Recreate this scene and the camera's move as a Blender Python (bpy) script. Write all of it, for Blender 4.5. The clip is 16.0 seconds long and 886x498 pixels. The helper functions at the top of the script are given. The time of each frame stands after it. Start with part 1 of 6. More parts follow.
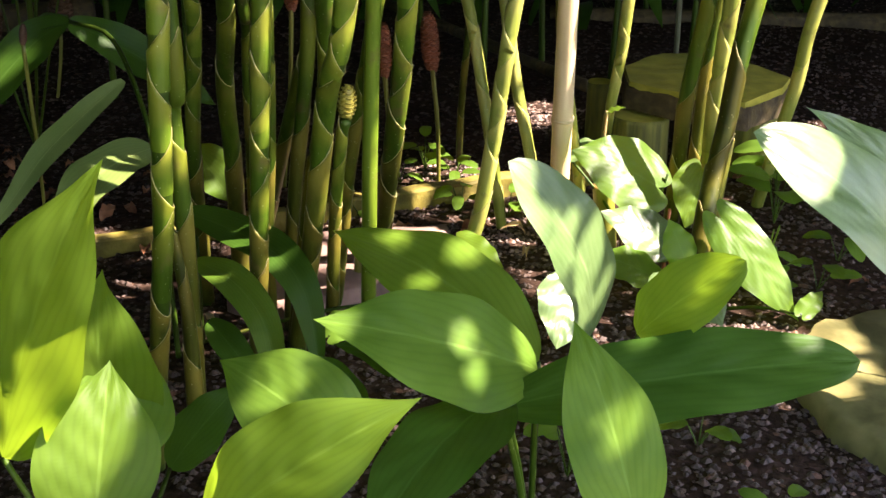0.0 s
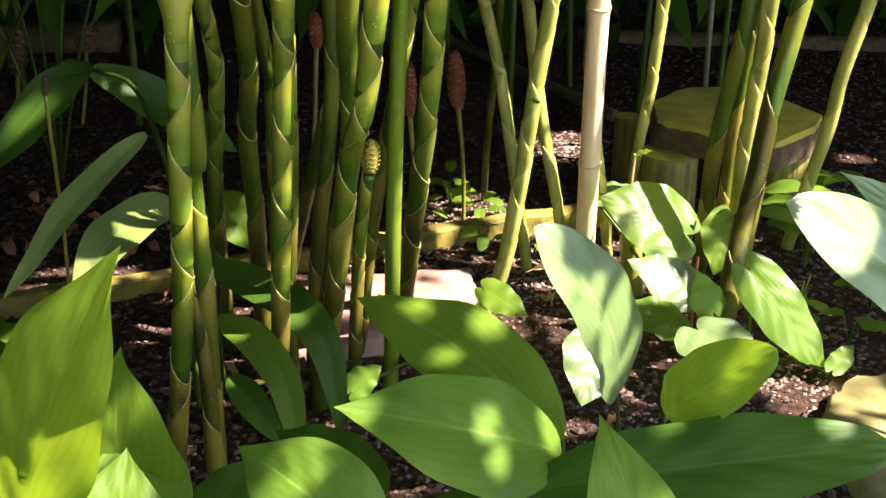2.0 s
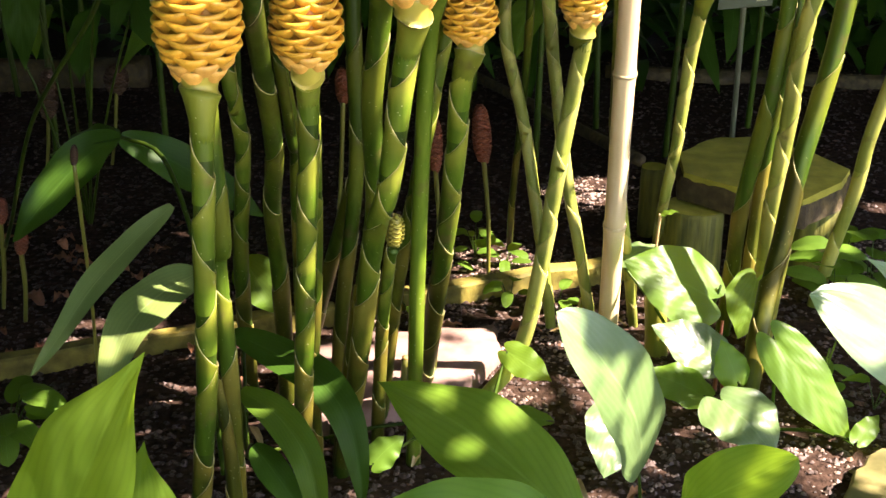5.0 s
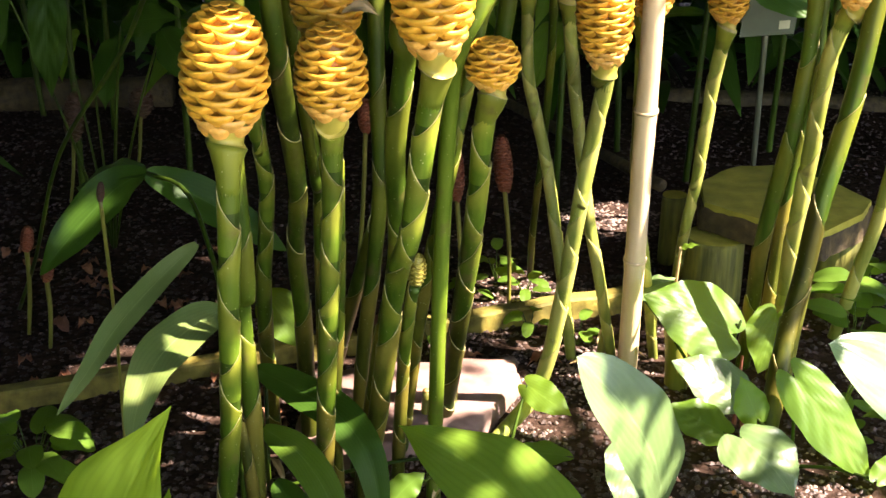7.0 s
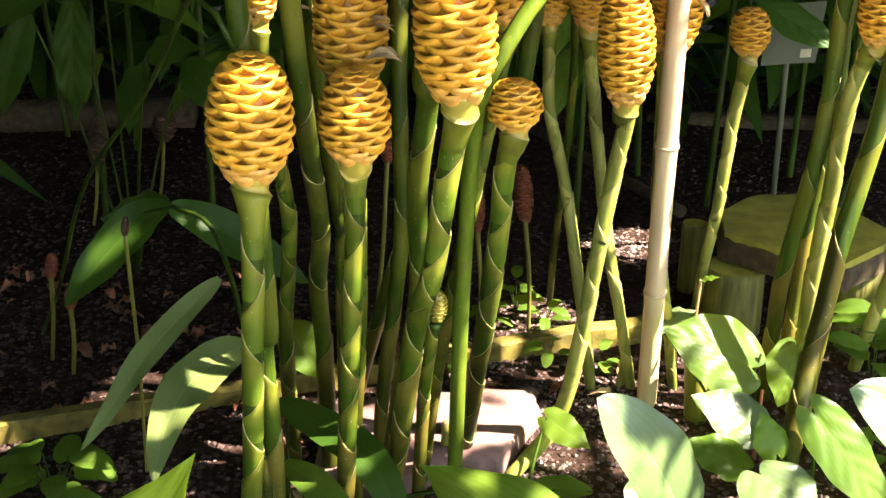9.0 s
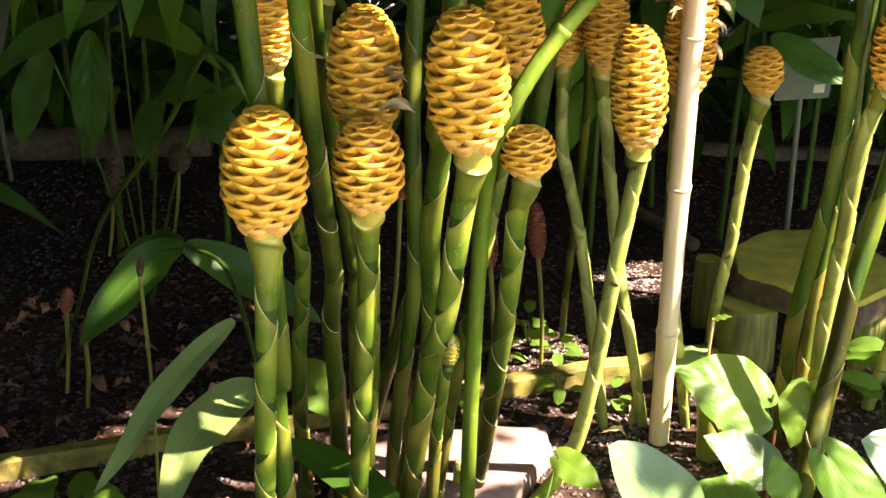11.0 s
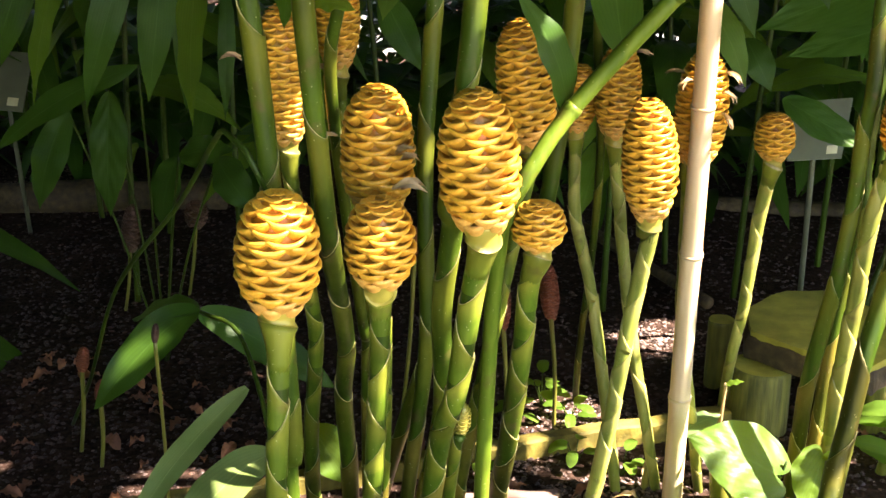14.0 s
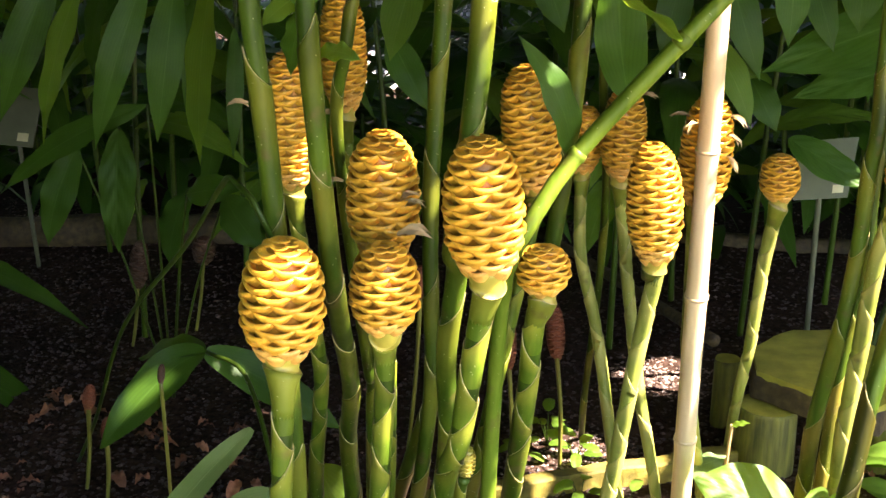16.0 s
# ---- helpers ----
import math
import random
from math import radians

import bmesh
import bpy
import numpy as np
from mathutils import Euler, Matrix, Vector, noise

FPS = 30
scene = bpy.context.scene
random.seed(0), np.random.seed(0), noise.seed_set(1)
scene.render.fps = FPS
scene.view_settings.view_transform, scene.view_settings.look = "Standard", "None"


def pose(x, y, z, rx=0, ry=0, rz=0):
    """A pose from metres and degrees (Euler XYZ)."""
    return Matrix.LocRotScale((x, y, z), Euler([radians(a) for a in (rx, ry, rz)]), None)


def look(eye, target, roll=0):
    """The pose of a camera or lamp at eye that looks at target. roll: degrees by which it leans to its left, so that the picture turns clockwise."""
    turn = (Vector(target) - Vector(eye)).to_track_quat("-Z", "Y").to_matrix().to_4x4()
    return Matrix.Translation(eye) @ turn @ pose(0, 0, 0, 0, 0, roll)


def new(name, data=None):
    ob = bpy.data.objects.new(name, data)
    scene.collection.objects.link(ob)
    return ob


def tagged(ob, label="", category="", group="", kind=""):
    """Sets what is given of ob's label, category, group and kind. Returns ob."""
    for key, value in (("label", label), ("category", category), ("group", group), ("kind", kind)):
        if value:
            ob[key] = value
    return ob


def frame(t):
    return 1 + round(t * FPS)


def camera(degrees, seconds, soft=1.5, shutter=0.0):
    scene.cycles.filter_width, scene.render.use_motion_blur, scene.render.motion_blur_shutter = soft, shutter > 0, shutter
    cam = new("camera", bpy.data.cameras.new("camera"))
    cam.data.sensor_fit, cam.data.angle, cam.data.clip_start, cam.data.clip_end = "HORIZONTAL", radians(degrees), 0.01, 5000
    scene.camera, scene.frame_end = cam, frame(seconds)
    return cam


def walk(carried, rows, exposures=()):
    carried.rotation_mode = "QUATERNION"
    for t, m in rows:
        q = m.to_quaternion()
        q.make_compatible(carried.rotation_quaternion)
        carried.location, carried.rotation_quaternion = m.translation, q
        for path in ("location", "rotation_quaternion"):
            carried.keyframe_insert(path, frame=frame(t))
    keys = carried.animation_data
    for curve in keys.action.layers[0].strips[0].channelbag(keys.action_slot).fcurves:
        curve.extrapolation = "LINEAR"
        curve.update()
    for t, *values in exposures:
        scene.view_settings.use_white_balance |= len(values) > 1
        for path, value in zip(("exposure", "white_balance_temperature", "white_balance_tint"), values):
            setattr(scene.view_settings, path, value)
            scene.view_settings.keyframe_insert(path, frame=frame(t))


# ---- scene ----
import numpy as np

cam = camera(40.4, 16.0)
METRES, EYE, TILT, LEAN, TURN = 0.34, 0.79, -24.0, 0.0, 0.0
EXPOSURES = [(0.0, 2.94, 6650, 26), (9.0, 3.24, 6650, 26), (14.0, 3.47, 6650, 26), (16.0, 3.67, 6650, 26)]
ROWS = [
    (0.0, 0.0, 0.0, 0.0, -0.0, 0.0, -0.0),
    (0.5, -0.0016, 0.0186, 0.0497, 0.36, -0.13, -0.13),
    (1.0, 0.0027, 0.0363, 0.1055, 0.68, -0.2, -0.26),
    (1.5, 0.0033, 0.0511, 0.1647, 0.95, -0.22, -0.35),
    (2.0, 0.0045, 0.0648, 0.2218, 1.22, -0.19, -0.44),
    (2.5, 0.0087, 0.0702, 0.2773, 1.47, -0.18, -0.53),
    (3.0, 0.012, 0.0763, 0.3252, 1.7, -0.14, -0.62),
    (3.5, 0.0147, 0.0681, 0.3704, 1.96, -0.12, -0.7),
    (4.0, 0.0178, 0.0639, 0.4041, 2.16, -0.07, -0.78),
    (6.5, 0.0142, 0.0243, 0.5739, 3.22, 0.13, -1.16),
    (7.0, 0.0102, 0.0166, 0.6037, 3.48, 0.17, -1.27),
    (7.5, 0.005, 0.0094, 0.6351, 3.73, 0.22, -1.37),
    (8.0, -0.0017, -0.0016, 0.6594, 3.97, 0.3, -1.46),
    (8.5, -0.0011, -0.0078, 0.6811, 4.19, 0.42, -1.56),
    (9.0, -0.0, -0.0121, 0.7049, 4.36, 0.58, -1.63),
    (11.5, 0.0074, -0.0411, 0.8191, 5.18, 1.67, -1.95),
    (12.0, 0.012, -0.0493, 0.8381, 5.32, 1.97, -2.0),
    (12.5, 0.0157, -0.053, 0.8554, 5.44, 2.29, -2.05),
    (13.0, 0.0175, -0.0616, 0.8757, 5.57, 2.59, -2.11),
    (13.5, 0.0164, -0.0682, 0.8948, 5.69, 2.93, -2.15),
    (14.0, 0.0199, -0.0739, 0.9107, 5.8, 3.25, -2.19),
    (14.5, 0.0233, -0.0817, 0.9268, 5.89, 3.62, -2.29),
    (15.0, 0.0255, -0.0865, 0.9408, 5.99, 3.98, -2.33),
    (15.5, 0.0275, -0.0898, 0.9498, 6.09, 4.31, -2.39),
    (16.0, 0.0313, -0.0936, 0.9591, 6.18, 4.63, -2.43),
]
walk(cam, [(t, pose(0, 0, EYE, TILT, LEAN, TURN) @ pose(METRES * x, METRES * y, METRES * z, 90 + pitch, roll, yaw)) for t, x, y, z, yaw, pitch, roll in ROWS], exposures=EXPOSURES)

# ---- world and sun ----
SUN = Vector((0.66, -0.09, 0.74)).normalized()
world = bpy.data.worlds.new("sky")
scene.world = world
world.use_nodes = True
wn = world.node_tree
sky = wn.nodes.new("ShaderNodeTexSky")
sky.sky_type = "NISHITA"
sky.sun_disc = False
sky.sun_elevation = math.asin(SUN.z)
sky.sun_rotation = math.atan2(SUN.x, SUN.y)
wn.links.new(sky.outputs[0], wn.nodes["Background"].inputs[0])
wn.nodes["Background"].inputs[1].default_value = 0.12
lamp = bpy.data.lights.new("sun", "SUN")
lamp.energy, lamp.angle, lamp.color = 5.0, radians(0.6), (1.0, 0.93, 0.80)
sun = new("sun", lamp)
sun.matrix_world = look(SUN * 20, (0, 0, 0))


# ---- materials ----
def material(name, rough=0.5, metal=0.0):
    m = bpy.data.materials.new(name)
    m.use_nodes = True
    b = m.node_tree.nodes["Principled BSDF"]
    b.inputs["Roughness"].default_value = rough
    b.inputs["Metallic"].default_value = metal
    b.inputs["Specular IOR Level"].default_value = 0.4
    return m, m.node_tree, b


def node(nt, kind, **values):
    n = nt.nodes.new(kind)
    for key, value in values.items():
        n.inputs[key.replace("_", " ")].default_value = value
    return n


def ramp(nt, fac, stops):
    r = nt.nodes.new("ShaderNodeValToRGB")
    while len(r.color_ramp.elements) < len(stops):
        r.color_ramp.elements.new(0.5)
    for e, (p, c) in zip(r.color_ramp.elements, stops):
        e.position, e.color = p, (*c, 1)
    nt.links.new(fac, r.inputs[0])
    return r.outputs[0]


def mixed(nt, a, b, fac, blend="MIX"):
    m = nt.nodes.new("ShaderNodeMix")
    m.data_type, m.blend_type = "RGBA", blend
    for value, i in ((a, 6), (b, 7), (fac, 0)):
        if isinstance(value, (int, float)):
            m.inputs[i].default_value = value
        elif isinstance(value, tuple):
            m.inputs[i].default_value = (*value, 1)
        else:
            nt.links.new(value, m.inputs[i])
    return m.outputs[2]


def noisy(nt, scale, detail=4.0, coords="Object", stretch=None):
    tc = nt.nodes.new("ShaderNodeTexCoord")
    src = tc.outputs[coords]
    if stretch:
        mp = nt.nodes.new("ShaderNodeMapping")
        mp.inputs["Scale"].default_value = stretch
        nt.links.new(src, mp.inputs[0])
        src = mp.outputs[0]
    n = node(nt, "ShaderNodeTexNoise", Scale=scale, Detail=detail)
    nt.links.new(src, n.inputs["Vector"])
    return n.outputs["Fac"]


def bumped(nt, b, height, strength=0.3, distance=0.002):
    bump = nt.nodes.new("ShaderNodeBump")
    bump.inputs["Strength"].default_value, bump.inputs["Distance"].default_value = strength, distance
    nt.links.new(height, bump.inputs["Height"])
    nt.links.new(bump.outputs[0], b.inputs["Normal"])


def plain(name, dark, light, scale, rough=0.5, bump=0.3, stretch=None, dist=0.002, vary=0.15, detail=5.0):
    """A surface mottled between two colours at two scales, with relief, varying from piece to piece."""
    m, nt, b = material(name, rough)
    fine, broad = noisy(nt, scale, detail, stretch=stretch), noisy(nt, scale * 0.13, 3.0)
    c = ramp(nt, fine, [(0.3, dark), (0.7, light)])
    c = mixed(nt, c, tuple(0.7 * v for v in dark), ramp(nt, broad, [(0.4, (0, 0, 0)), (0.75, (0.6, 0.6, 0.6))]))
    if vary:
        info = nt.nodes.new("ShaderNodeObjectInfo")
        hsv = node(nt, "ShaderNodeHueSaturation")
        mr = nt.nodes.new("ShaderNodeMapRange")
        mr.inputs["To Min"].default_value, mr.inputs["To Max"].default_value = 1 - vary, 1 + vary
        nt.links.new(info.outputs["Random"], mr.inputs["Value"])
        nt.links.new(mr.outputs[0], hsv.inputs["Value"])
        nt.links.new(c, hsv.inputs["Color"])
        c = hsv.outputs[0]
    nt.links.new(c, b.inputs["Base Color"])
    if bump:
        bumped(nt, b, fine, bump, dist)
    return m


def leafy(name, dark, light, glow, rough=0.38, through_share=0.38, veins=4.5, shine=0.16, pale_veins=False, vein_share=0.20):
    """A leaf blade: pale midrib, oblique side veins and blotches; light also passes through it."""
    m, nt, b = material(name, rough)
    b.inputs["Specular IOR Level"].default_value = shine
    uv = nt.nodes.new("ShaderNodeUVMap")
    uv.uv_map = "UVMap"
    sep = nt.nodes.new("ShaderNodeSeparateXYZ")
    nt.links.new(uv.outputs[0], sep.inputs[0])

    def calc(op, a, c=None):
        n = nt.nodes.new("ShaderNodeMath")
        n.operation = op
        for i, value in enumerate((a, c)):
            if value is None:
                continue
            if isinstance(value, (int, float)):
                n.inputs[i].default_value = value
            else:
                nt.links.new(value, n.inputs[i])
        return n.outputs[0]

    side = calc("ABSOLUTE", calc("SUBTRACT", sep.outputs[1], 0.5))
    phase = calc("MULTIPLY", calc("SUBTRACT", sep.outputs[0], calc("MULTIPLY", side, 2.6)), veins)
    wobble = noisy(nt, 30.0, 2.0)
    wave = calc("SINE", calc("ADD", calc("MULTIPLY", phase, 6.283), calc("MULTIPLY", wobble, 5.0)))
    fine = calc("SINE", calc("MULTIPLY", phase, 6.283 * 3.0))
    rib = calc("LESS_THAN", side, 0.014)
    soft = calc("POWER", calc("ADD", calc("MULTIPLY", wave, 0.5), 0.5), 3.0)
    blotch, grain = noisy(nt, 14.0, 4.0), noisy(nt, 160.0, 3.0)
    c = ramp(nt, blotch, [(0.3, dark), (0.72, light)])
    c = mixed(nt, c, tuple(min(1.0, 1.6 * v + 0.02) for v in light) if pale_veins else tuple(0.72 * v for v in dark), calc("MULTIPLY", soft, vein_share))
    c = mixed(nt, c, tuple(min(1.0, 1.7 * v + 0.02) for v in light), calc("MULTIPLY", rib, 0.35))
    c = mixed(nt, c, tuple(0.6 * v for v in dark), calc("MULTIPLY", grain, 0.25))
    info = nt.nodes.new("ShaderNodeObjectInfo")
    hsv = node(nt, "ShaderNodeHueSaturation")
    mr = nt.nodes.new("ShaderNodeMapRange")
    mr.inputs["To Min"].default_value, mr.inputs["To Max"].default_value = 0.82, 1.2
    nt.links.new(info.outputs["Random"], mr.inputs["Value"])
    nt.links.new(mr.outputs[0], hsv.inputs["Value"])
    nt.links.new(c, hsv.inputs["Color"])
    nt.links.new(hsv.outputs[0], b.inputs["Base Color"])
    bumped(nt, b, calc("ADD", calc("MULTIPLY", wave, 0.22), calc("ADD", calc("MULTIPLY", fine, 0.04), calc("ADD", grain, calc("MULTIPLY", blotch, 5.0)))), 0.2, 0.001)
    tr = nt.nodes.new("ShaderNodeBsdfTranslucent")
    nt.links.new(mixed(nt, glow, tuple(0.6 * v for v in glow), calc("MULTIPLY", soft, 0.18)), tr.inputs[0])
    mix = nt.nodes.new("ShaderNodeMixShader")
    mix.inputs[0].default_value = through_share
    nt.links.new(b.outputs[0], mix.inputs[1])
    nt.links.new(tr.outputs[0], mix.inputs[2])
    nt.links.new(mix.outputs[0], nt.nodes["Material Output"].inputs[0])
    return m


LIME = leafy("young_ginger_leaf", (0.066, 0.130, 0.010), (0.135, 0.230, 0.024), (0.38, 0.58, 0.025), rough=0.48, through_share=0.5, shine=0.15)
GREEN = leafy("ginger_leaf", (0.052, 0.112, 0.011), (0.116, 0.205, 0.024), (0.29, 0.47, 0.02), rough=0.44, shine=0.10)
# dark leaf tone, deepened to carry the shade of inner and background leaves
DEEP = leafy("shade_dark_ginger_leaf", (0.022, 0.062, 0.006), (0.046, 0.104, 0.011), (0.12, 0.27, 0.020), rough=0.44, through_share=0.28, shine=0.12)
ARUM = leafy("arum_leaf", (0.062, 0.130, 0.012), (0.100, 0.185, 0.020), (0.30, 0.52, 0.02), rough=0.40, through_share=0.45, veins=5.0, shine=0.25, pale_veins=True, vein_share=0.16)
DUSTY = leafy("dusty_leaf", (0.075, 0.115, 0.026), (0.125, 0.165, 0.043), (0.26, 0.36, 0.06), rough=0.55, through_share=0.28)
GLOSS = leafy("pale_glossy_leaf", (0.075, 0.130, 0.040), (0.120, 0.185, 0.062), (0.22, 0.38, 0.05), rough=0.34, through_share=0.22, shine=0.5, pale_veins=True, vein_share=0.16)


def stalky(name, low, high, mouth, rough=0.42):
    """A ginger stem or sheath: lengthwise streaks, brown blemishes and pale flecks, yellowing towards the sheath's mouth."""
    m, nt, b = material(name, rough)
    b.inputs["Specular IOR Level"].default_value = 0.14
    streak = noisy(nt, 90.0, 4.0, stretch=(1, 1, 0.06))
    c = ramp(nt, streak, [(0.3, low), (0.7, high)])
    uv = nt.nodes.new("ShaderNodeUVMap")
    uv.uv_map = "UVMap"
    sep = nt.nodes.new("ShaderNodeSeparateXYZ")
    nt.links.new(uv.outputs[0], sep.inputs[0])
    add = nt.nodes.new("ShaderNodeMath")
    add.operation = "MULTIPLY_ADD"
    nt.links.new(noisy(nt, 40.0, 3.0), add.inputs[0])
    add.inputs[1].default_value = 0.35
    nt.links.new(sep.outputs[1], add.inputs[2])
    c = mixed(nt, c, mouth, ramp(nt, add.outputs[0], [(0.56, (0, 0, 0)), (1.10, (0.64, 0.64, 0.64))]))
    c = mixed(nt, c, tuple(0.42 * v for v in low), ramp(nt, noisy(nt, 9.0, 3.0, stretch=(1, 1, 0.5)), [(0.46, (0, 0, 0)), (0.66, (0.75, 0.75, 0.75))]))
    blemish = noisy(nt, 34.0, 6.0)
    c = mixed(nt, c, (0.075, 0.050, 0.018), ramp(nt, blemish, [(0.60, (0, 0, 0)), (0.72, (0.55, 0.55, 0.55))]))
    fleck = node(nt, "ShaderNodeTexVoronoi", Scale=140.0)
    tc = nt.nodes.new("ShaderNodeTexCoord")
    nt.links.new(tc.outputs["Object"], fleck.inputs["Vector"])
    c = mixed(nt, c, (0.42, 0.42, 0.26), ramp(nt, fleck.outputs["Distance"], [(0.06, (0.5, 0.5, 0.5)), (0.10, (0, 0, 0))]))
    info = nt.nodes.new("ShaderNodeObjectInfo")
    hsv = node(nt, "ShaderNodeHueSaturation")
    mr = nt.nodes.new("ShaderNodeMapRange")
    mr.inputs["To Min"].default_value, mr.inputs["To Max"].default_value = 0.78, 1.25
    nt.links.new(info.outputs["Random"], mr.inputs["Value"])
    nt.links.new(mr.outputs[0], hsv.inputs["Value"])
    nt.links.new(c, hsv.inputs["Color"])
    nt.links.new(hsv.outputs[0], b.inputs["Base Color"])
    bumped(nt, b, streak, 0.25, 0.0015)
    return m


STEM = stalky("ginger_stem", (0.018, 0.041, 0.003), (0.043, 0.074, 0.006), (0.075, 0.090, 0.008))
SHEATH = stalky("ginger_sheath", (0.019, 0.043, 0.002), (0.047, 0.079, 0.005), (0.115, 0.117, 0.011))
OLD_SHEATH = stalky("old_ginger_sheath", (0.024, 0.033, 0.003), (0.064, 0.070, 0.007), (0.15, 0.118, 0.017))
# lightened stem colour that stands for sun on the right-hand stalks
SUNLIT_STEM = stalky("sunlit_ginger_stem", (0.12, 0.150, 0.020), (0.24, 0.255, 0.046), (0.34, 0.31, 0.075))
FRESH = stalky("fresh_sheath", (0.046, 0.084, 0.005), (0.092, 0.130, 0.010), (0.20, 0.195, 0.022))
TINGE = plain("yellowing_sheath", (0.095, 0.105, 0.012), (0.18, 0.165, 0.024), 70.0, 0.4, 0.2, (1, 1, 0.1), 0.001, 0.2)
RIM = plain("dry_sheath_rim", (0.19, 0.17, 0.05), (0.34, 0.28, 0.12), 140.0, 0.6, 0.3, None, 0.001, 0.2)
BRACT = plain("amber_bract", (0.56, 0.280, 0.018), (0.74, 0.400, 0.042), 45.0, 0.34, 0.12, None, 0.001, 0.12)
BRACT_OLD = plain("ageing_bract", (0.55, 0.285, 0.04), (0.70, 0.39, 0.085), 45.0, 0.42, 0.2, None, 0.001, 0.14)
# the hollow's own orange-brown, darkened further for shade inside the pouch
CORE = plain("shaded_bract_hollow", (0.34, 0.140, 0.010), (0.47, 0.215, 0.018), 60.0, 0.4, 0.2, None, 0.001, 0.1)
COLLAR = plain("golden_collar", (0.25, 0.22, 0.025), (0.38, 0.31, 0.045), 40.0, 0.4, 0.15, None, 0.001, 0.1)
RED = plain("dried_red_bract", (0.14, 0.032, 0.011), (0.28, 0.090, 0.030), 60.0, 0.6, 0.4, None, 0.001, 0.25)
CUT = plain("orange_cut_end", (0.50, 0.24, 0.05), (0.72, 0.46, 0.16), 60.0, 0.6, 0.3)
# the red bract darkened, with the deep shade at the back put into it
SHADED_RED = plain("shade_darkened_red_bract", (0.045, 0.022, 0.010), (0.11, 0.055, 0.024), 60.0, 0.7, 0.4, None, 0.001, 0.2)
PETAL = plain("spent_petal", (0.28, 0.18, 0.07), (0.44, 0.31, 0.14), 60.0, 0.5, 0.2)
SOIL = plain("dark_soil", (0.016, 0.0098, 0.0066), (0.060, 0.036, 0.025), 90.0, 0.75, 1.0, None, 0.006, 0)
SOIL.node_tree.nodes["Principled BSDF"].inputs["Specular IOR Level"].default_value = 0.03
CLOD = plain("soil_crumb", (0.018, 0.010, 0.006), (0.095, 0.056, 0.038), 120.0, 0.6, 0.6, None, 0.003, 0)
CHIP = plain("bark_chip", (0.045, 0.020, 0.010), (0.17, 0.085, 0.050), 90.0, 0.7, 0.5, None, 0.002, 0)
GRIT = plain("pale_grit", (0.12, 0.075, 0.052), (0.31, 0.215, 0.165), 120.0, 0.6, 0.5, None, 0.002, 0)
CANE = plain("bamboo_cane", (0.44, 0.315, 0.145), (0.61, 0.475, 0.265), 50.0, 0.42, 0.25, (1, 1, 0.06), 0.001, 0.1)
TIMBER = plain("mossy_timber", (0.045, 0.050, 0.008), (0.21, 0.20, 0.030), 75.0, 0.75, 0.9, (1, 1, 0.12), 0.005, 0.12, 8.0)
BARK = plain("dark_bark", (0.030, 0.020, 0.007), (0.10, 0.070, 0.020), 60.0, 0.8, 0.9, None, 0.005, 0.1)
OLD_LOG = plain("weathered_log", (0.085, 0.070, 0.009), (0.27, 0.215, 0.030), 38.0, 0.8, 0.9, None, 0.005, 0.1, 8.0)
LOGTOP = plain("mossy_log_top", (0.21, 0.195, 0.014), (0.38, 0.34, 0.036), 30.0, 0.8, 0.8, None, 0.004, 0.1)
STONE = plain("reddish_stone", (0.15, 0.088, 0.066), (0.25, 0.158, 0.125), 35.0, 0.75, 0.5, None, 0.004, 0.05)
SLAB = plain("lichened_slab", (0.075, 0.072, 0.014), (0.33, 0.28, 0.10), 17.0, 0.8, 0.6, None, 0.004, 0.05)
LITTER = plain("dry_leaf", (0.16, 0.058, 0.024), (0.36, 0.155, 0.065), 60.0, 0.7, 0.5, None, 0.002, 0.35)
METAL = plain("white_painted_metal", (0.55, 0.55, 0.53), (0.78, 0.78, 0.75), 20.0, 0.45, 0.1)
SIGN = plain("sign_plate", (0.085, 0.095, 0.050), (0.125, 0.135, 0.075), 14.0, 0.4, 0.05)
CREAM = plain("sign_label", (0.62, 0.58, 0.30), (0.75, 0.70, 0.40), 60.0, 0.5, 0.0)
PAVING = plain("pale_paving", (0.30, 0.28, 0.25), (0.45, 0.43, 0.39), 12.0, 0.8, 0.3)
MATS = {"LIME": LIME, "GREEN": GREEN, "DEEP": DEEP, "ARUM": ARUM, "GLOSS": GLOSS, "DUSTY": DUSTY}


# ---- gaps in the leaf cover, where the sun comes through ----
# each entry: a sunlit spot and the radius of its shaft
SUN_ON_NEAR_LEAVES = [
    ((-0.307, 0.912, 0.417), 0.029), ((-0.323, 0.899, 0.385), 0.038), ((-0.344, 0.882, 0.337), 0.038), ((-0.361, 0.874, 0.294), 0.024), ((-0.302, 0.827, 0.300), 0.031),
    ((-0.345, 0.847, 0.261), 0.029), ((-0.323, 0.965, 0.248), 0.019), ((-0.296, 0.838, 0.267), 0.036), ((-0.299, 0.816, 0.232), 0.043), ((-0.279, 0.861, 0.280), 0.022),
    ((-0.309, 0.807, 0.219), 0.031), ((-0.138, 0.865, 0.272), 0.013), ((-0.123, 0.711, 0.337), 0.014), ((-0.135, 0.708, 0.320), 0.010), ((-0.055, 0.696, 0.356), 0.024),
    ((-0.086, 0.693, 0.335), 0.029), ((-0.119, 0.695, 0.306), 0.026), ((-0.032, 0.696, 0.362), 0.013), ((-0.125, 0.888, 0.302), 0.013), ((-0.260, 0.866, 0.277), 0.010),
]
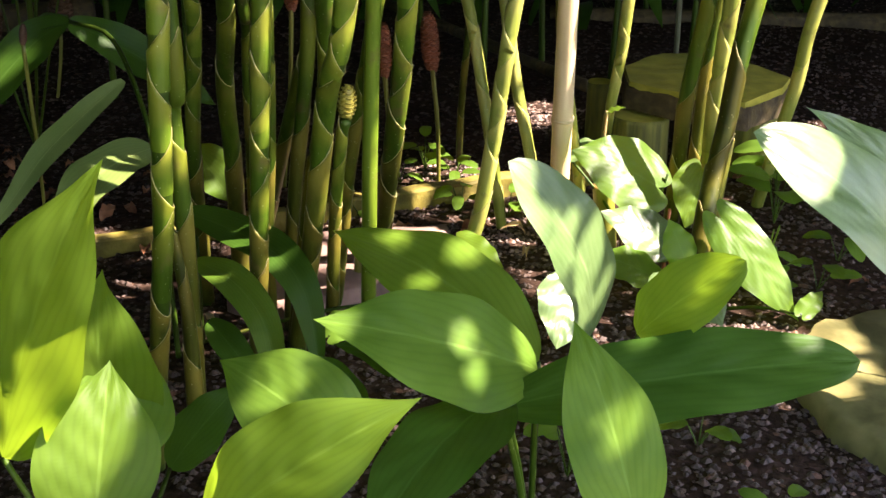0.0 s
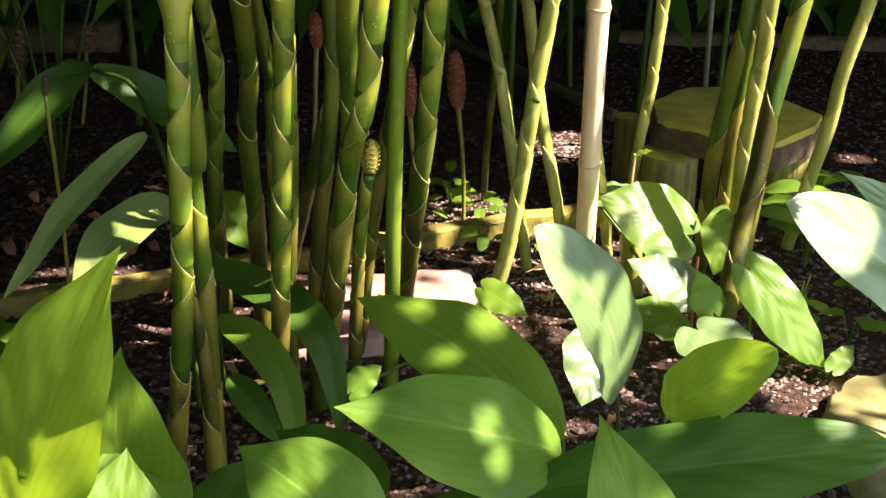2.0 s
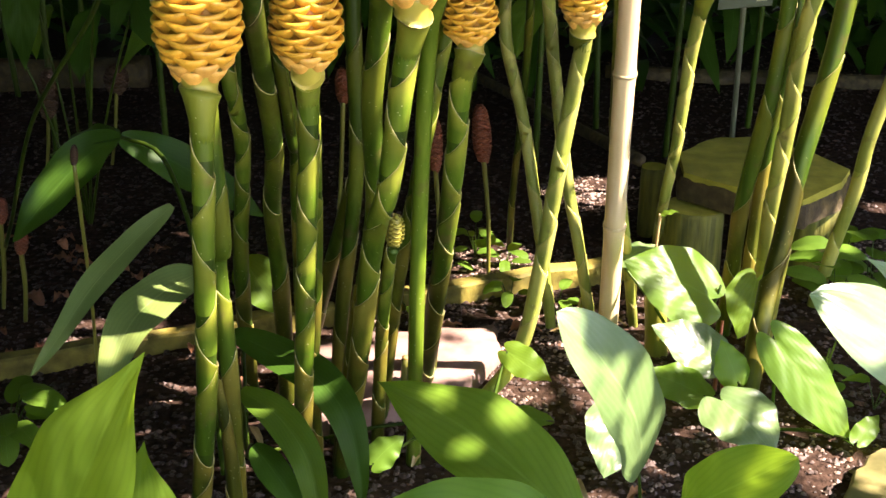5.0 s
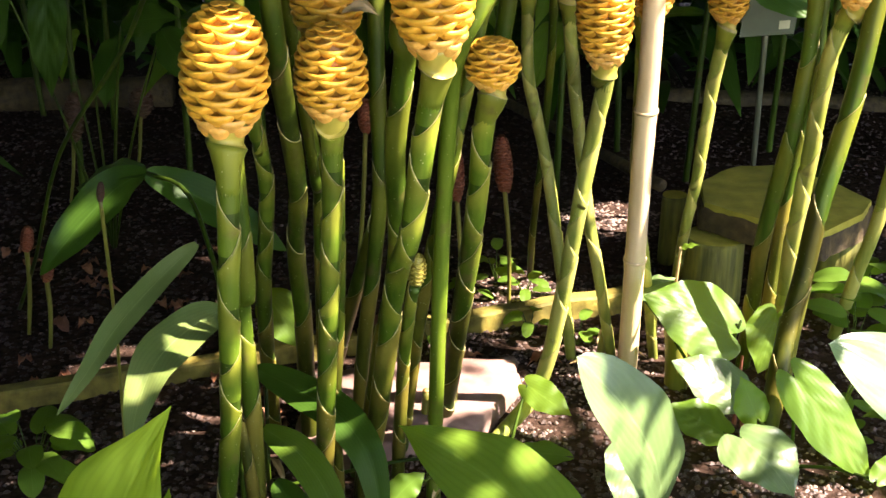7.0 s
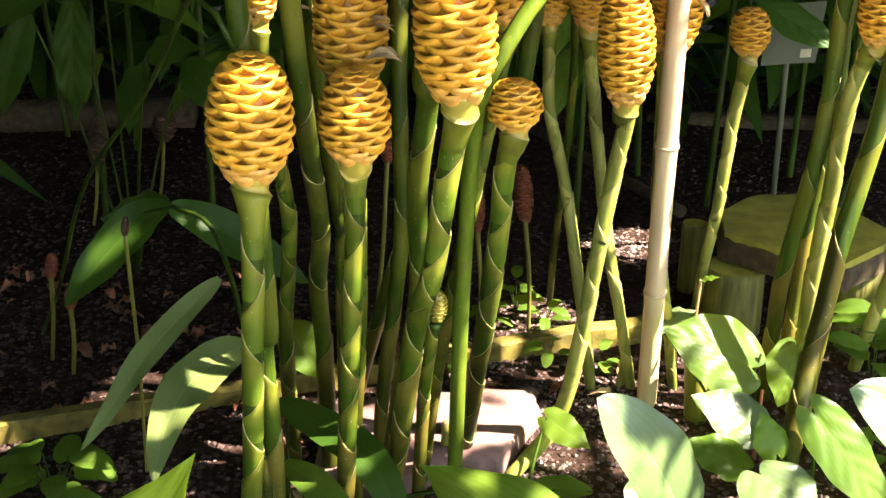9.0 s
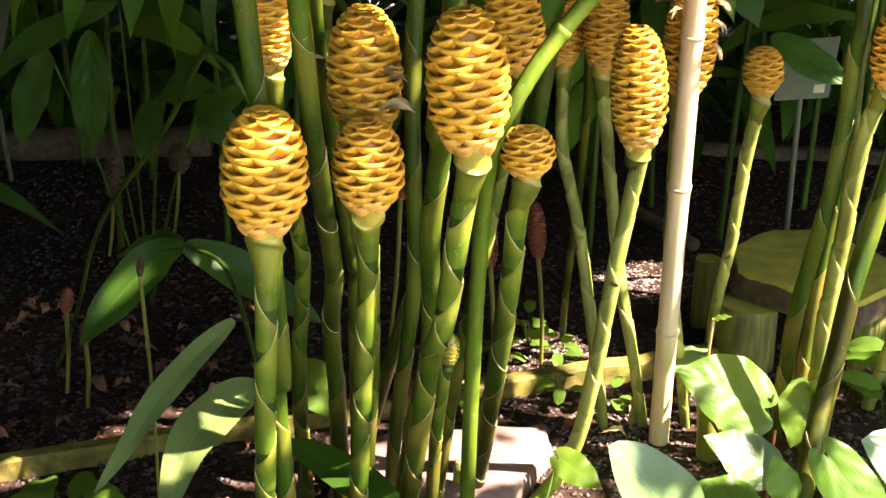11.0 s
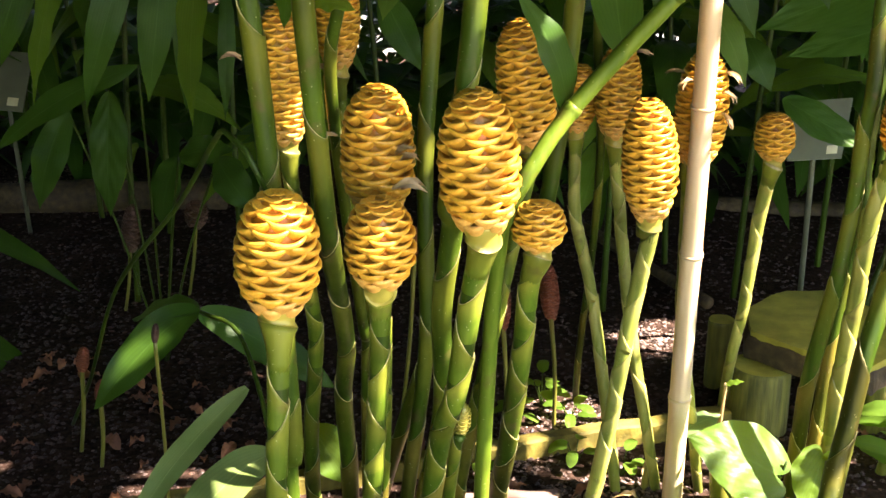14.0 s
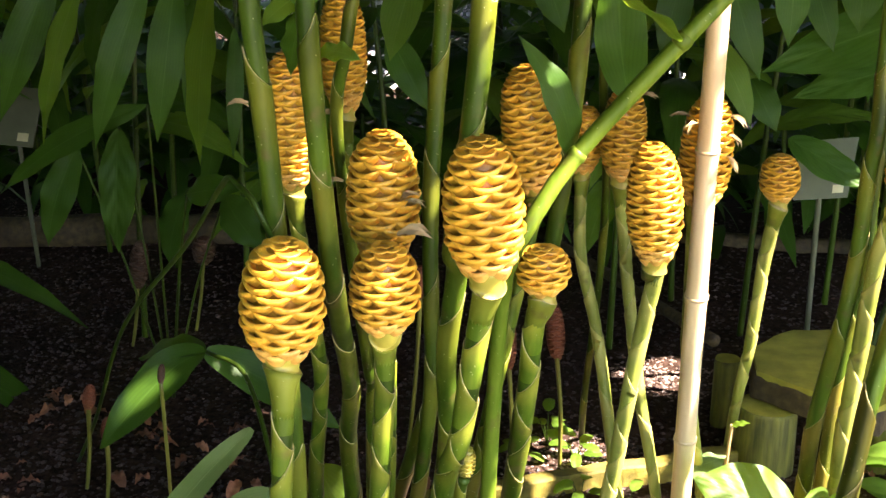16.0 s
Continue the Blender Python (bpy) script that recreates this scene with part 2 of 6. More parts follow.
SUN_ON_CENTRE_LEAVES = [
    ((-0.088, 0.900, 0.314), 0.005), ((-0.019, 1.082, 0.274), 0.007), ((0.020, 0.936, 0.284), 0.003),
    ((0.030, 0.914, 0.262), 0.003), ((0.073, 0.981, 0.268), 0.006), ((0.081, 0.972, 0.250), 0.006), ((0.145, 0.810, 0.274), 0.008),
    
    ((0.328, 0.973, 0.270), 0.005), ((0.250, 0.957, 0.351), 0.007), ((-0.049, 1.149, 0.292), 0.007),
    
]
SUN_ON_PALE_LEAVES = [
    ((0.084, 1.225, 0.319), 0.022), ((0.099, 1.208, 0.280), 0.025), ((0.126, 1.215, 0.243), 0.025), ((0.166, 1.259, 0.212), 0.032), ((0.173, 1.273, 0.235), 0.019),
    ((0.090, 1.220, 0.305), 0.016), ((0.144, 1.249, 0.262), 0.012), ((0.124, 1.430, 0.085), 0.031), ((0.150, 1.418, 0.061), 0.031), ((0.149, 1.648, 0.006), 0.023),
    ((0.364, 1.195, 0.375), 0.036), ((0.397, 1.196, 0.356), 0.041), ((0.351, 1.172, 0.362), 0.025), 
    ((0.185, 1.283, 0.161), 0.012), ((0.160, 1.248, 0.193), 0.020), ((0.074, 1.228, 0.331), 0.010), 
]
SUN_ON_HEART_LEAVES = [
    ((0.292, 1.714, 0.166), 0.034), ((0.232, 1.710, 0.190), 0.025), ((0.304, 1.689, 0.132), 0.029), ((0.256, 1.676, 0.146), 0.022), ((0.369, 1.821, 0.070), 0.023),
    ((0.370, 1.713, 0.084), 0.021), ((0.255, 1.615, 0.099), 0.040), ((0.288, 1.611, 0.079), 0.023), ((0.248, 1.836, 0.005), 0.022), ((0.418, 1.573, 0.141), 0.027),
    ((0.428, 1.546, 0.099), 0.031), ((0.459, 1.522, 0.051), 0.027), ((0.401, 1.560, 0.126), 0.021), ((0.302, 1.473, 0.077), 0.040), 
    ((0.370, 1.473, 0.069), 0.017), ((0.044, 1.672, 0.004), 0.034), ((0.068, 1.631, 0.003), 0.018), ((-0.128, 1.356, 0.076), 0.017), ((0.514, 1.532, 0.032), 0.017),
    ((0.552, 2.002, 0.084), 0.023), ((0.593, 1.955, 0.115), 0.021), ((0.435, 1.533, 0.079), 0.021),
]
SUN_ON_EDGING = [
    ((-0.131, 1.726, 0.030), 0.042), ((-0.060, 1.713, 0.033), 0.025), ((-0.155, 1.354, 0.236), 0.019), ((-0.050, 1.655, 0.031), 0.020), ((-0.148, 1.476, 0.135), 0.024),
    ((-0.185, 1.423, 0.179), 0.016), ((-0.092, 1.446, 0.241), 0.023), ((-0.144, 1.901, 0.004), 0.020), ((0.072, 1.640, 0.187), 0.019), ((0.148, 2.030, 0.034), 0.031),
    ((0.050, 1.617, 0.063), 0.034), ((0.089, 1.744, 0.005), 0.025), ((0.020, 1.124, 0.290), 0.013), ((0.198, 2.487, 0.010), 0.037), ((0.231, 2.518, 0.012), 0.024),
    ((-0.057, 1.859, 0.010), 0.023), ((0.228, 1.817, 0.163), 0.019), ((0.247, 1.669, 0.141), 0.016), ((0.131, 1.384, -0.001), 0.022), ((0.429, 1.496, -0.002), 0.029),
    ((0.455, 1.448, -0.001), 0.038), ((0.512, 1.428, 0.030), 0.038), ((0.478, 1.552, 0.078), 0.010),
]
SUN_ON_TALL_STALKS = [
    ((0.428, 1.763, 0.421), 0.024), ((0.426, 1.771, 0.342), 0.026), ((0.420, 1.776, 0.261), 0.026), ((0.415, 1.782, 0.194), 0.018), 
    ((0.393, 1.630, 0.152), 0.013), ((0.094, 1.620, 0.458), 0.014), ((0.086, 1.618, 0.365), 0.014), ((0.073, 1.628, 0.279), 0.014), ((0.060, 1.644, 0.186), 0.014),
    ((0.041, 1.809, 0.031), 0.016), ((-0.116, 1.483, 0.280), 0.007), ((-0.150, 1.478, 0.100), 0.011), ((-0.085, 1.452, 0.255), 0.009), ((-0.229, 1.228, 0.601), 0.007),
    ((0.577, 2.030, 0.093), 0.015), ((-0.225, 1.211, 0.618), 0.010), ((0.042, 1.816, 0.009), 0.016),
    ((-0.256, 1.377, 0.451), 0.006),
]
SUN_ON_CANE = [
    ((0.193, 1.738, 0.483), 0.015), ((0.188, 1.743, 0.416), 0.015), ((0.186, 1.752, 0.337), 0.015), ((0.185, 1.761, 0.254), 0.015), ((0.185, 1.771, 0.177), 0.016),
    ((0.184, 1.780, 0.097), 0.016), ((0.190, 1.723, 0.589), 0.013), ((0.192, 1.736, 0.494), 0.013), ((0.189, 1.745, 0.405), 0.013), ((0.185, 1.709, 0.695), 0.006),
    ((0.195, 1.753, 0.360), 0.012),
]
SUN_ON_HIGH_CONES = [
    ((-0.309, 1.409, 0.710), 0.008), ((-0.316, 1.414, 0.674), 0.008), ((0.104, 1.581, 0.716), 0.006), ((-0.041, 1.380, 0.700), 0.006), 
    ((0.001, 1.407, 0.736), 0.006), ((0.115, 1.581, 0.570), 0.009), ((-0.218, 1.174, 0.661), 0.007), ((0.095, 1.619, 0.482), 0.009), ((0.428, 1.851, 0.327), 0.017),
    ((0.423, 1.759, 0.542), 0.012), ((0.193, 1.735, 0.508), 0.008), ((0.424, 1.763, 0.437), 0.014), ((-0.047, 1.235, 0.709), 0.006),
    ((-0.253, 1.074, 0.719), 0.007), ((-0.249, 1.085, 0.740), 0.005),
]
SUN_IN_SHADE = [
    ((-0.566, 1.578, 0.372), 0.008), ((-0.377, 1.247, 0.331), 0.013), 
    ((-0.712, 1.718, 0.034), 0.008), ((-0.773, 1.657, 0.027), 0.006), ((-0.605, 2.202, 0.007), 0.006), 
    ((-0.211, 1.389, 0.231), 0.010), ((-0.284, 1.196, 0.343), 0.005),
]
SUN_ON_STALK_FEET = [
    ((-0.270, 1.095, 0.407), 0.009), ((-0.280, 1.107, 0.329), 0.010), ((-0.276, 1.196, 0.378), 0.007), ((-0.199, 1.282, 0.363), 0.009), ((-0.205, 1.293, 0.269), 0.009),
    ((-0.214, 1.305, 0.168), 0.010), ((-0.141, 1.460, 0.241), 0.009), ((-0.177, 1.687, 0.031), 0.014), ((-0.070, 1.546, 0.162), 0.013),
    ((-0.085, 1.604, 0.054), 0.012), ((-0.200, 1.486, 0.148), 0.012), ((-0.173, 1.410, 0.251), 0.007), ((-0.323, 1.573, 0.175), 0.008), ((-0.267, 1.482, 0.259), 0.007),
    ((-0.234, 1.314, 0.137), 0.008), ((-0.271, 1.299, 0.178), 0.008), ((-0.460, 1.543, 0.002), 0.010), ((-0.143, 1.927, 0.036), 0.010), ((-0.142, 1.741, 0.031), 0.009),
]
SUN_ON_GROUND_BEHIND = [
    ((0.530, 1.410, 0.030), 0.024), ((0.475, 1.285, 0.030), 0.024), ((0.530, 1.330, 0.030), 0.020),
    ((-0.141, 1.904, 0.016), 0.017), ((0.200, 2.469, 0.012), 0.029), ((0.022, 2.184, -0.005), 0.015), ((0.062, 1.640, 0.224), 0.013), ((-0.046, 1.947, 0.029), 0.014),
    ((0.090, 1.247, 0.334), 0.011), ((0.046, 1.652, 0.088), 0.014), ((0.261, 1.527, 0.003), 0.012), ((0.593, 2.091, 0.098), 0.011), ((0.794, 2.407, 0.003), 0.020),
    ((0.575, 1.878, 0.243), 0.009),
]
SUN_ON_STALKS = [
    ((0.08, 1.65, 0.25), 0.08), ((0.09, 1.63, 0.38), 0.06), ((0.11, 1.61, 0.5), 0.05), ((0.185, 1.76, 0.22), 0.06), ((0.184, 1.75, 0.4), 0.05), ((0.42, 1.78, 0.25), 0.09),
    ((0.43, 1.77, 0.42), 0.07), ((0.44, 1.76, 0.55), 0.06), ((0.52, 1.86, 0.25), 0.08), ((-0.06, 1.5, 0.3), 0.03), ((-0.31, 1.41, 0.72), 0.03), ((-0.57, 1.58, 0.37), 0.010),
    ((-0.375, 1.35, 0.3), 0.04), ((-0.03, 1.4, 0.7), 0.025), ((0.1, 1.595, 0.72), 0.012), ((0.183, 1.735, 0.55), 0.05), ((0.183, 1.72, 0.7), 0.05), ((0.182, 1.7, 0.86), 0.05),
    ((0.18, 1.69, 0.97), 0.04),
]
SUN_ON_SOIL = [
    ((-0.12, 1.7, 0.02), 0.05), ((-0.02, 1.7, 0.02), 0.06), ((0.2, 2.44, 0.02), 0.07), ((0.03, 2.1, 0.02), 0.1), ((0.1, 1.85, 0.02), 0.1), ((0.1, 2.02, 0.04), 0.06),
    ((0.5, 1.46, 0.03), 0.06), 
]
SUN_FLECKS = []
fleck_dice = random.Random(12)
for _ in range(11):
    SUN_FLECKS.append(((fleck_dice.uniform(-0.40, 0.15), fleck_dice.uniform(1.10, 1.75), fleck_dice.uniform(0.05, 0.45)), fleck_dice.uniform(0.006, 0.022)))
for _ in range(8):
    SUN_FLECKS.append(((fleck_dice.uniform(-0.40, 0.50), fleck_dice.uniform(1.10, 1.90), fleck_dice.uniform(0.45, 0.95)), fleck_dice.uniform(0.006, 0.02)))
SUN_ON_CONES = [
    ((0.20, 1.58, 0.75), 0.05), ((-0.17, 1.08, 0.80), 0.015), ((0.03, 1.22, 0.83), 0.012), ((0.03, 1.22, 0.74), 0.02), ((-0.09, 1.31, 0.88), 0.025),
]
GAPS = SUN_ON_STALK_FEET + SUN_ON_GROUND_BEHIND + SUN_ON_CONES + SUN_ON_STALKS + SUN_ON_SOIL + SUN_FLECKS + SUN_ON_NEAR_LEAVES + SUN_ON_CENTRE_LEAVES + SUN_ON_PALE_LEAVES + SUN_ON_HEART_LEAVES + SUN_ON_EDGING + SUN_ON_TALL_STALKS + SUN_ON_CANE + SUN_ON_HIGH_CONES + SUN_IN_SHADE


# the shafts as cells of 4 mm on the ground, seen along the sun
CELL, HALF_CELLS = 0.004, 1000
SHAFT_CELLS = np.zeros((2 * HALF_CELLS, 2 * HALF_CELLS), dtype=bool)
for (gx, gy, gz), gr in GAPS:
    gr = max(0.80 * gr, 0.007)
    cu, cv = (gx - SUN.x / SUN.z * gz) / CELL + HALF_CELLS, (gy - SUN.y / SUN.z * gz) / CELL + HALF_CELLS
    reach = int(gr / CELL) + 1
    for iu in range(-reach, reach + 1):
        for iv in range(-reach, reach + 1):
            if iu * iu + iv * iv <= (gr / CELL + 0.4) ** 2:
                SHAFT_CELLS[int(cu) + iu, int(cv) + iv] = True
ALONG, ACROSS = [a.ravel() for a in np.meshgrid(np.linspace(0, 1, 60), np.linspace(-1, 1, 13), indexing="ij")]
BLADE_HALF = np.sin(np.pi * ALONG ** 0.85) ** 0.75


def blade_in_shaft(p, d, s, length, half, n=(0, 0, 0)):
    """Whether a blade would stand in a shaft of sun: from p along d, to both sides along s, arched towards n."""
    rise = 0.5 * length * ALONG * (1 - ALONG)
    x, y, z = [p[k] + d[k] * length * ALONG + s[k] * half * ACROSS * BLADE_HALF + n[k] * rise for k in range(3)]
    if n[2]:
        z = z - 0.15 * length * ALONG ** 2
    u = ((x - SUN.x / SUN.z * z) / CELL + HALF_CELLS).astype(int)
    v = ((y - SUN.y / SUN.z * z) / CELL + HALF_CELLS).astype(int)
    inside = (u >= 0) & (v >= 0) & (u < 2 * HALF_CELLS) & (v < 2 * HALF_CELLS)
    return bool(SHAFT_CELLS[u[inside], v[inside]].any())


# ---- mesh helpers ----
def thing(name, place, label, category, group="", kind=""):
    ob = new(name)
    ob.empty_display_size = 0.05
    ob.location = place
    return tagged(ob, label, category, group, kind)


def mesh_object(name, bm, mats, smooth=True):
    me = bpy.data.meshes.new(name)
    bm.normal_update()
    bm.to_mesh(me)
    bm.free()
    for m in mats if isinstance(mats, (list, tuple)) else [mats]:
        me.materials.append(m)
    if smooth:
        me.polygons.foreach_set("use_smooth", [True] * len(me.polygons))
    return new(name, me)


def part(name, bm, mats, parent, label="", smooth=True):
    """One mesh object, given in world metres, under a thing or a part."""
    ob = mesh_object(name, bm, mats, smooth)
    ob.parent = parent
    origin = parent.location.copy()
    up = parent.parent
    while up:
        origin += up.location
        up = up.parent
    ob.data.transform(Matrix.Translation(-origin))
    return tagged(ob, label)


def spline(points, n):
    """n places along a smooth curve through the points, evenly by length."""
    pts = [Vector(p) for p in points]
    pts = [2 * pts[0] - pts[1]] + pts + [2 * pts[-1] - pts[-2]]
    fine = []
    for i in range(1, len(pts) - 2):
        a, b, c, d = pts[i - 1:i + 3]
        for k in range(12):
            u = k / 12
            fine.append(0.5 * ((2 * b) + (c - a) * u + (2 * a - 5 * b + 4 * c - d) * u * u + (3 * b - a - 3 * c + d) * u ** 3))
    fine.append(pts[-2])
    run = [0.0]
    for p, q in zip(fine, fine[1:]):
        run.append(run[-1] + (q - p).length)
    out, j = [], 0
    for i in range(n):
        s = run[-1] * i / (n - 1)
        while j < len(run) - 2 and run[j + 1] < s:
            j += 1
        out.append(fine[j].lerp(fine[j + 1], (s - run[j]) / max(1e-9, run[j + 1] - run[j])))
    return out, run[-1]


def axes(path, i):
    t = (path[min(i + 1, len(path) - 1)] - path[max(i - 1, 0)]).normalized()
    x = t.cross(Vector((0, 1, 0)) if abs(t.y) < 0.9 else Vector((1, 0, 0))).normalized()
    return t, x, t.cross(x)


def sweep(bm, path, radii, sides=12, slant=None, cap=True, mat=0):
    """A tube along the path; slant: how far each end ring's points are shifted along the tube, by angle."""
    rings = []
    for i, p in enumerate(path):
        t, x, y = axes(path, i)
        ring = []
        for k in range(sides):
            a = math.tau * k / sides
            off = slant(i, a) if slant else 0.0
            ring.append(bm.verts.new(p + (x * math.cos(a) + y * math.sin(a)) * radii[i] + t * off))
        rings.append(ring)
    for r, q in zip(rings, rings[1:]):
        for k in range(sides):
            f = bm.faces.new((r[k], r[(k + 1) % sides], q[(k + 1) % sides], q[k]))
            f.material_index = mat
    if cap:
        for ring, flip in ((rings[0], True), (rings[-1], False)):
            f = bm.faces.new(ring[::-1] if flip else ring)
            f.material_index = mat
    return rings


def leaf_bmesh(base, tip, width, normal, heart=False, arch=0.10, fold=0.16, wave=0.0025, seed=0, nu=22, nv=10, oval=False):
    """A leaf blade from its stalk end to its tip, arched along its length, folded a little on its midrib and rippled at its edge."""
    rnd = random.Random(seed)
    b, t = Vector(base), Vector(tip)
    axis = t - b
    length = axis.length
    axis.normalize()
    n = Vector(normal)
    n = (n - axis * n.dot(axis)).normalized()
    side = axis.cross(n)
    arch *= rnd.uniform(0.6, 1.3)
    twist = rnd.uniform(-0.25, 0.25)
    bend = rnd.uniform(-0.03, 0.03)
    ph = rnd.uniform(0, 6)
    skew = rnd.uniform(-0.07, 0.07)
    if width > 0.06 and nu == 22:
        nu, nv = 44, 14
    bm = bmesh.new()
    uv = bm.loops.layers.uv.new("UVMap")
    grid = []
    for i in range(nu + 1):
        s = i / nu
        if heart:
            half = 0.5 * width * (0.74 + 0.26 * math.sin(math.pi / 2 * s / 0.28) if s < 0.28 else math.cos(math.pi / 2 * ((s - 0.28) / 0.72) ** 1.15) ** 1.1 if s < 1 else 0.0)
            back = 0.13 * length
        else:
            half = 0.5 * width * 1.06 * (math.sin(math.pi * s ** 0.86)) ** (0.72 + 0.45 * max(0.0, s - 0.62) / 0.38) * (1 - 0.22 * s) / 0.86 if 0 < s < 1 else 0.0
            if oval:
                half = 0.5 * width * (1 - abs(2 * s ** 0.92 - 1) ** 2.5) ** 0.62
            half = max(half, 0.0015 * (1 - s))
            back = 0.0
        c = b + axis * (length * s) + n * (4 * arch * length * s * (1 - s)) + side * (bend * length * math.sin(math.pi * s))
        ca, sa = math.cos(twist * (s - 0.5)), math.sin(twist * (s - 0.5))
        sd, nn = side * ca + n * sa, n * ca - side * sa
        row = []
        for j in range(nv + 1):
            u = 2 * j / nv - 1
            lift = fold * abs(u) * half - 0.10 * half * u * u
            lift += wave * math.sin(ph + s * 19 + (2.1 if u > 0 else 0)) * abs(u) ** 2 * min(1, half / 0.01)
            if nu > 22:
                # soft furrows along the side veins
                lift += 0.0008 * math.sin(math.tau * (5.5 * s - 1.7 * abs(u)) + ph) * (1 - u ** 4) * min(1.0, half / 0.02)
            uneven = 1 + skew * (1 if u > 0 else -1) + 0.025 * math.sin(ph + 9 * s + (1.7 if u > 0 else 0))
            p = c + sd * (u * half * uneven) + nn * lift
            if heart:
                p -= axis * (back * (math.sin(math.pi * abs(u) ** 0.8) + 0.12 * abs(u)) * max(0.0, 1 - s / 0.42) ** 2)
            row.append((bm.verts.new(p), s, j / nv))
        grid.append(row)
    for i in range(nu):
        for j in range(nv):
            q = (grid[i][j], grid[i + 1][j], grid[i + 1][j + 1], grid[i][j + 1])
            f = bm.faces.new([v[0] for v in q])
            for loop, v in zip(f.loops, q):
                loop[uv].uv = (v[1], v[2])
    return bm


def petiole(plant, start, end, r=0.0025, sag=0.15, mat=None):
    a, b = Vector(start), Vector(end)
    mid = a.lerp(b, 0.5) + Vector((0, 0, sag * (b - a).length))
    path, _ = spline([a, mid, b], 10)
    bm = bmesh.new()
    sweep(bm, path, [r * (1.25 - 0.4 * i / 9) for i in range(10)], 8)
    return part("petiole", bm, mat or STEM, plant)


def leaf(plant, base, tip, width, normal, mat="GREEN", heart=False, wave=0.0025, arch=0.10, seed=0, oval=False):
    bm = leaf_bmesh(base, tip, width, normal, heart, arch * (0.5 if heart else 1.0), 0.06 if heart else 0.16, wave, seed, oval=oval)
    return part("leaf", bm, MATS[mat], plant)


def bent_leaf(plant, points, width, mat, fold=0.35, seed=0):
    """A long leaf that bends along a curve, folded on its midrib and rippled at its edges."""
    path, length = spline(points, 40)
    rnd = random.Random(seed)
    ph = rnd.uniform(0, 6)
    bm = bmesh.new()
    uv = bm.loops.layers.uv.new("UVMap")
    grid = []
    for i, p in enumerate(path):
        q = i / 39
        t = (path[min(i + 1, 39)] - path[max(i - 1, 0)]).normalized()
        side = t.cross(Vector((0.15, -0.75, 0.65))).normalized()
        up = side.cross(t)
        half = max(0.0008, 0.5 * width * math.sin(math.pi * min(1.0, 0.04 + q ** 0.8 * 0.96)) ** 0.7)
        row = []
        for j in range(9):
            u = j / 4 - 1
            lift = fold * abs(u) * half + 0.06 * width * math.sin(ph + q * 15 + (2 if u > 0 else 0)) * u * u
            row.append((bm.verts.new(p + side * (u * half) + up * lift), q, j / 8))
        grid.append(row)
    for a, b in zip(grid, grid[1:]):
        for j in range(8):
            quad = (a[j], b[j], b[j + 1], a[j + 1])
            f = bm.faces.new([v[0] for v in quad])
            for loop, v in zip(f.loops, quad):
                loop[uv].uv = (v[1], v[2])
    return part("leaf", bm, MATS[mat], plant)


# ---- ginger cones and stalks ----
OPEN_BRACT = [(0.78, -0.26), (0.90, -0.18), (0.98, -0.115), (1.04, -0.066), (1.072, -0.010), (1.068, 0.036), (1.035, 0.066), (0.985, 0.058), (0.945, 0.012), (0.88, -0.055), (0.78, -0.10)]
CLOSED_BRACT = [(0.70, -0.20), (0.86, -0.15), (0.97, -0.10), (1.04, -0.05), (1.065, 0.0), (1.045, 0.045), (1.00, 0.058), (0.94, 0.045), (0.86, 0.030), (0.78, 0.030), (0.66, 0.050)]


def bract_mesh(name, mats, seed, profile=OPEN_BRACT):
    """One pouch-shaped scale of the cone, with a thick rolled lip; the cone's axis is local z and its radius is 1."""
    rnd = random.Random(seed)
    half = 0.66
    bm = bmesh.new()
    rows, nu = [], 10
    for i in range(nu + 1):
        u = 2 * i / nu - 1
        e = u * u
        row = []
        for r, z in profile:
            rr = 0.70 + (r - 0.70) * (1 - 0.42 * e ** 2.0) + 0.008 * math.sin(5 * u + seed)
            zz = z * (1 - 0.60 * e * e) + 0.150 * e - 0.030
            a = u * half
            row.append(bm.verts.new((rr * math.cos(a), rr * math.sin(a), zz + rnd.uniform(-0.006, 0.006))))
        rows.append(row)
    for r, q in zip(rows, rows[1:]):
        for k in range(len(profile) - 1):
            f = bm.faces.new((r[k], q[k], q[k + 1], r[k + 1]))
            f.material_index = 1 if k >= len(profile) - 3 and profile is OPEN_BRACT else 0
    bm.normal_update()
    me = bpy.data.meshes.new(name)
    bm.to_mesh(me)
    bm.free()
    for m in mats:
        me.materials.append(m)
    me.polygons.foreach_set("use_smooth", [True] * len(me.polygons))
    return me


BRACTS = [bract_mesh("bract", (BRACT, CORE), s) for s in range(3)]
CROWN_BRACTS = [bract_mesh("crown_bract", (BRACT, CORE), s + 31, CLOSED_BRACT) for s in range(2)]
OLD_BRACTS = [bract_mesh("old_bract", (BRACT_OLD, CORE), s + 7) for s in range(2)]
PALE_BRACTS = [bract_mesh("pale_bract", (COLLAR, COLLAR), 21)]
SHADED_RED_BRACTS = [bract_mesh("shaded_red_bract", (SHADED_RED, SHADED_RED), s + 41) for s in range(2)]
RED_BRACTS = [bract_mesh("red_bract", (RED, RED), s + 11) for s in range(2)]


def cone_radius(h):
    """The cone's outline from foot (0) to crown (1), its widest radius being 1."""
    if h < 0.34:
        return 0.60 + 0.40 * math.sin(math.pi / 2 * h / 0.34)
    return max(0.0, 1 - ((h - 0.34) / 0.67) ** 2.9) ** 0.5


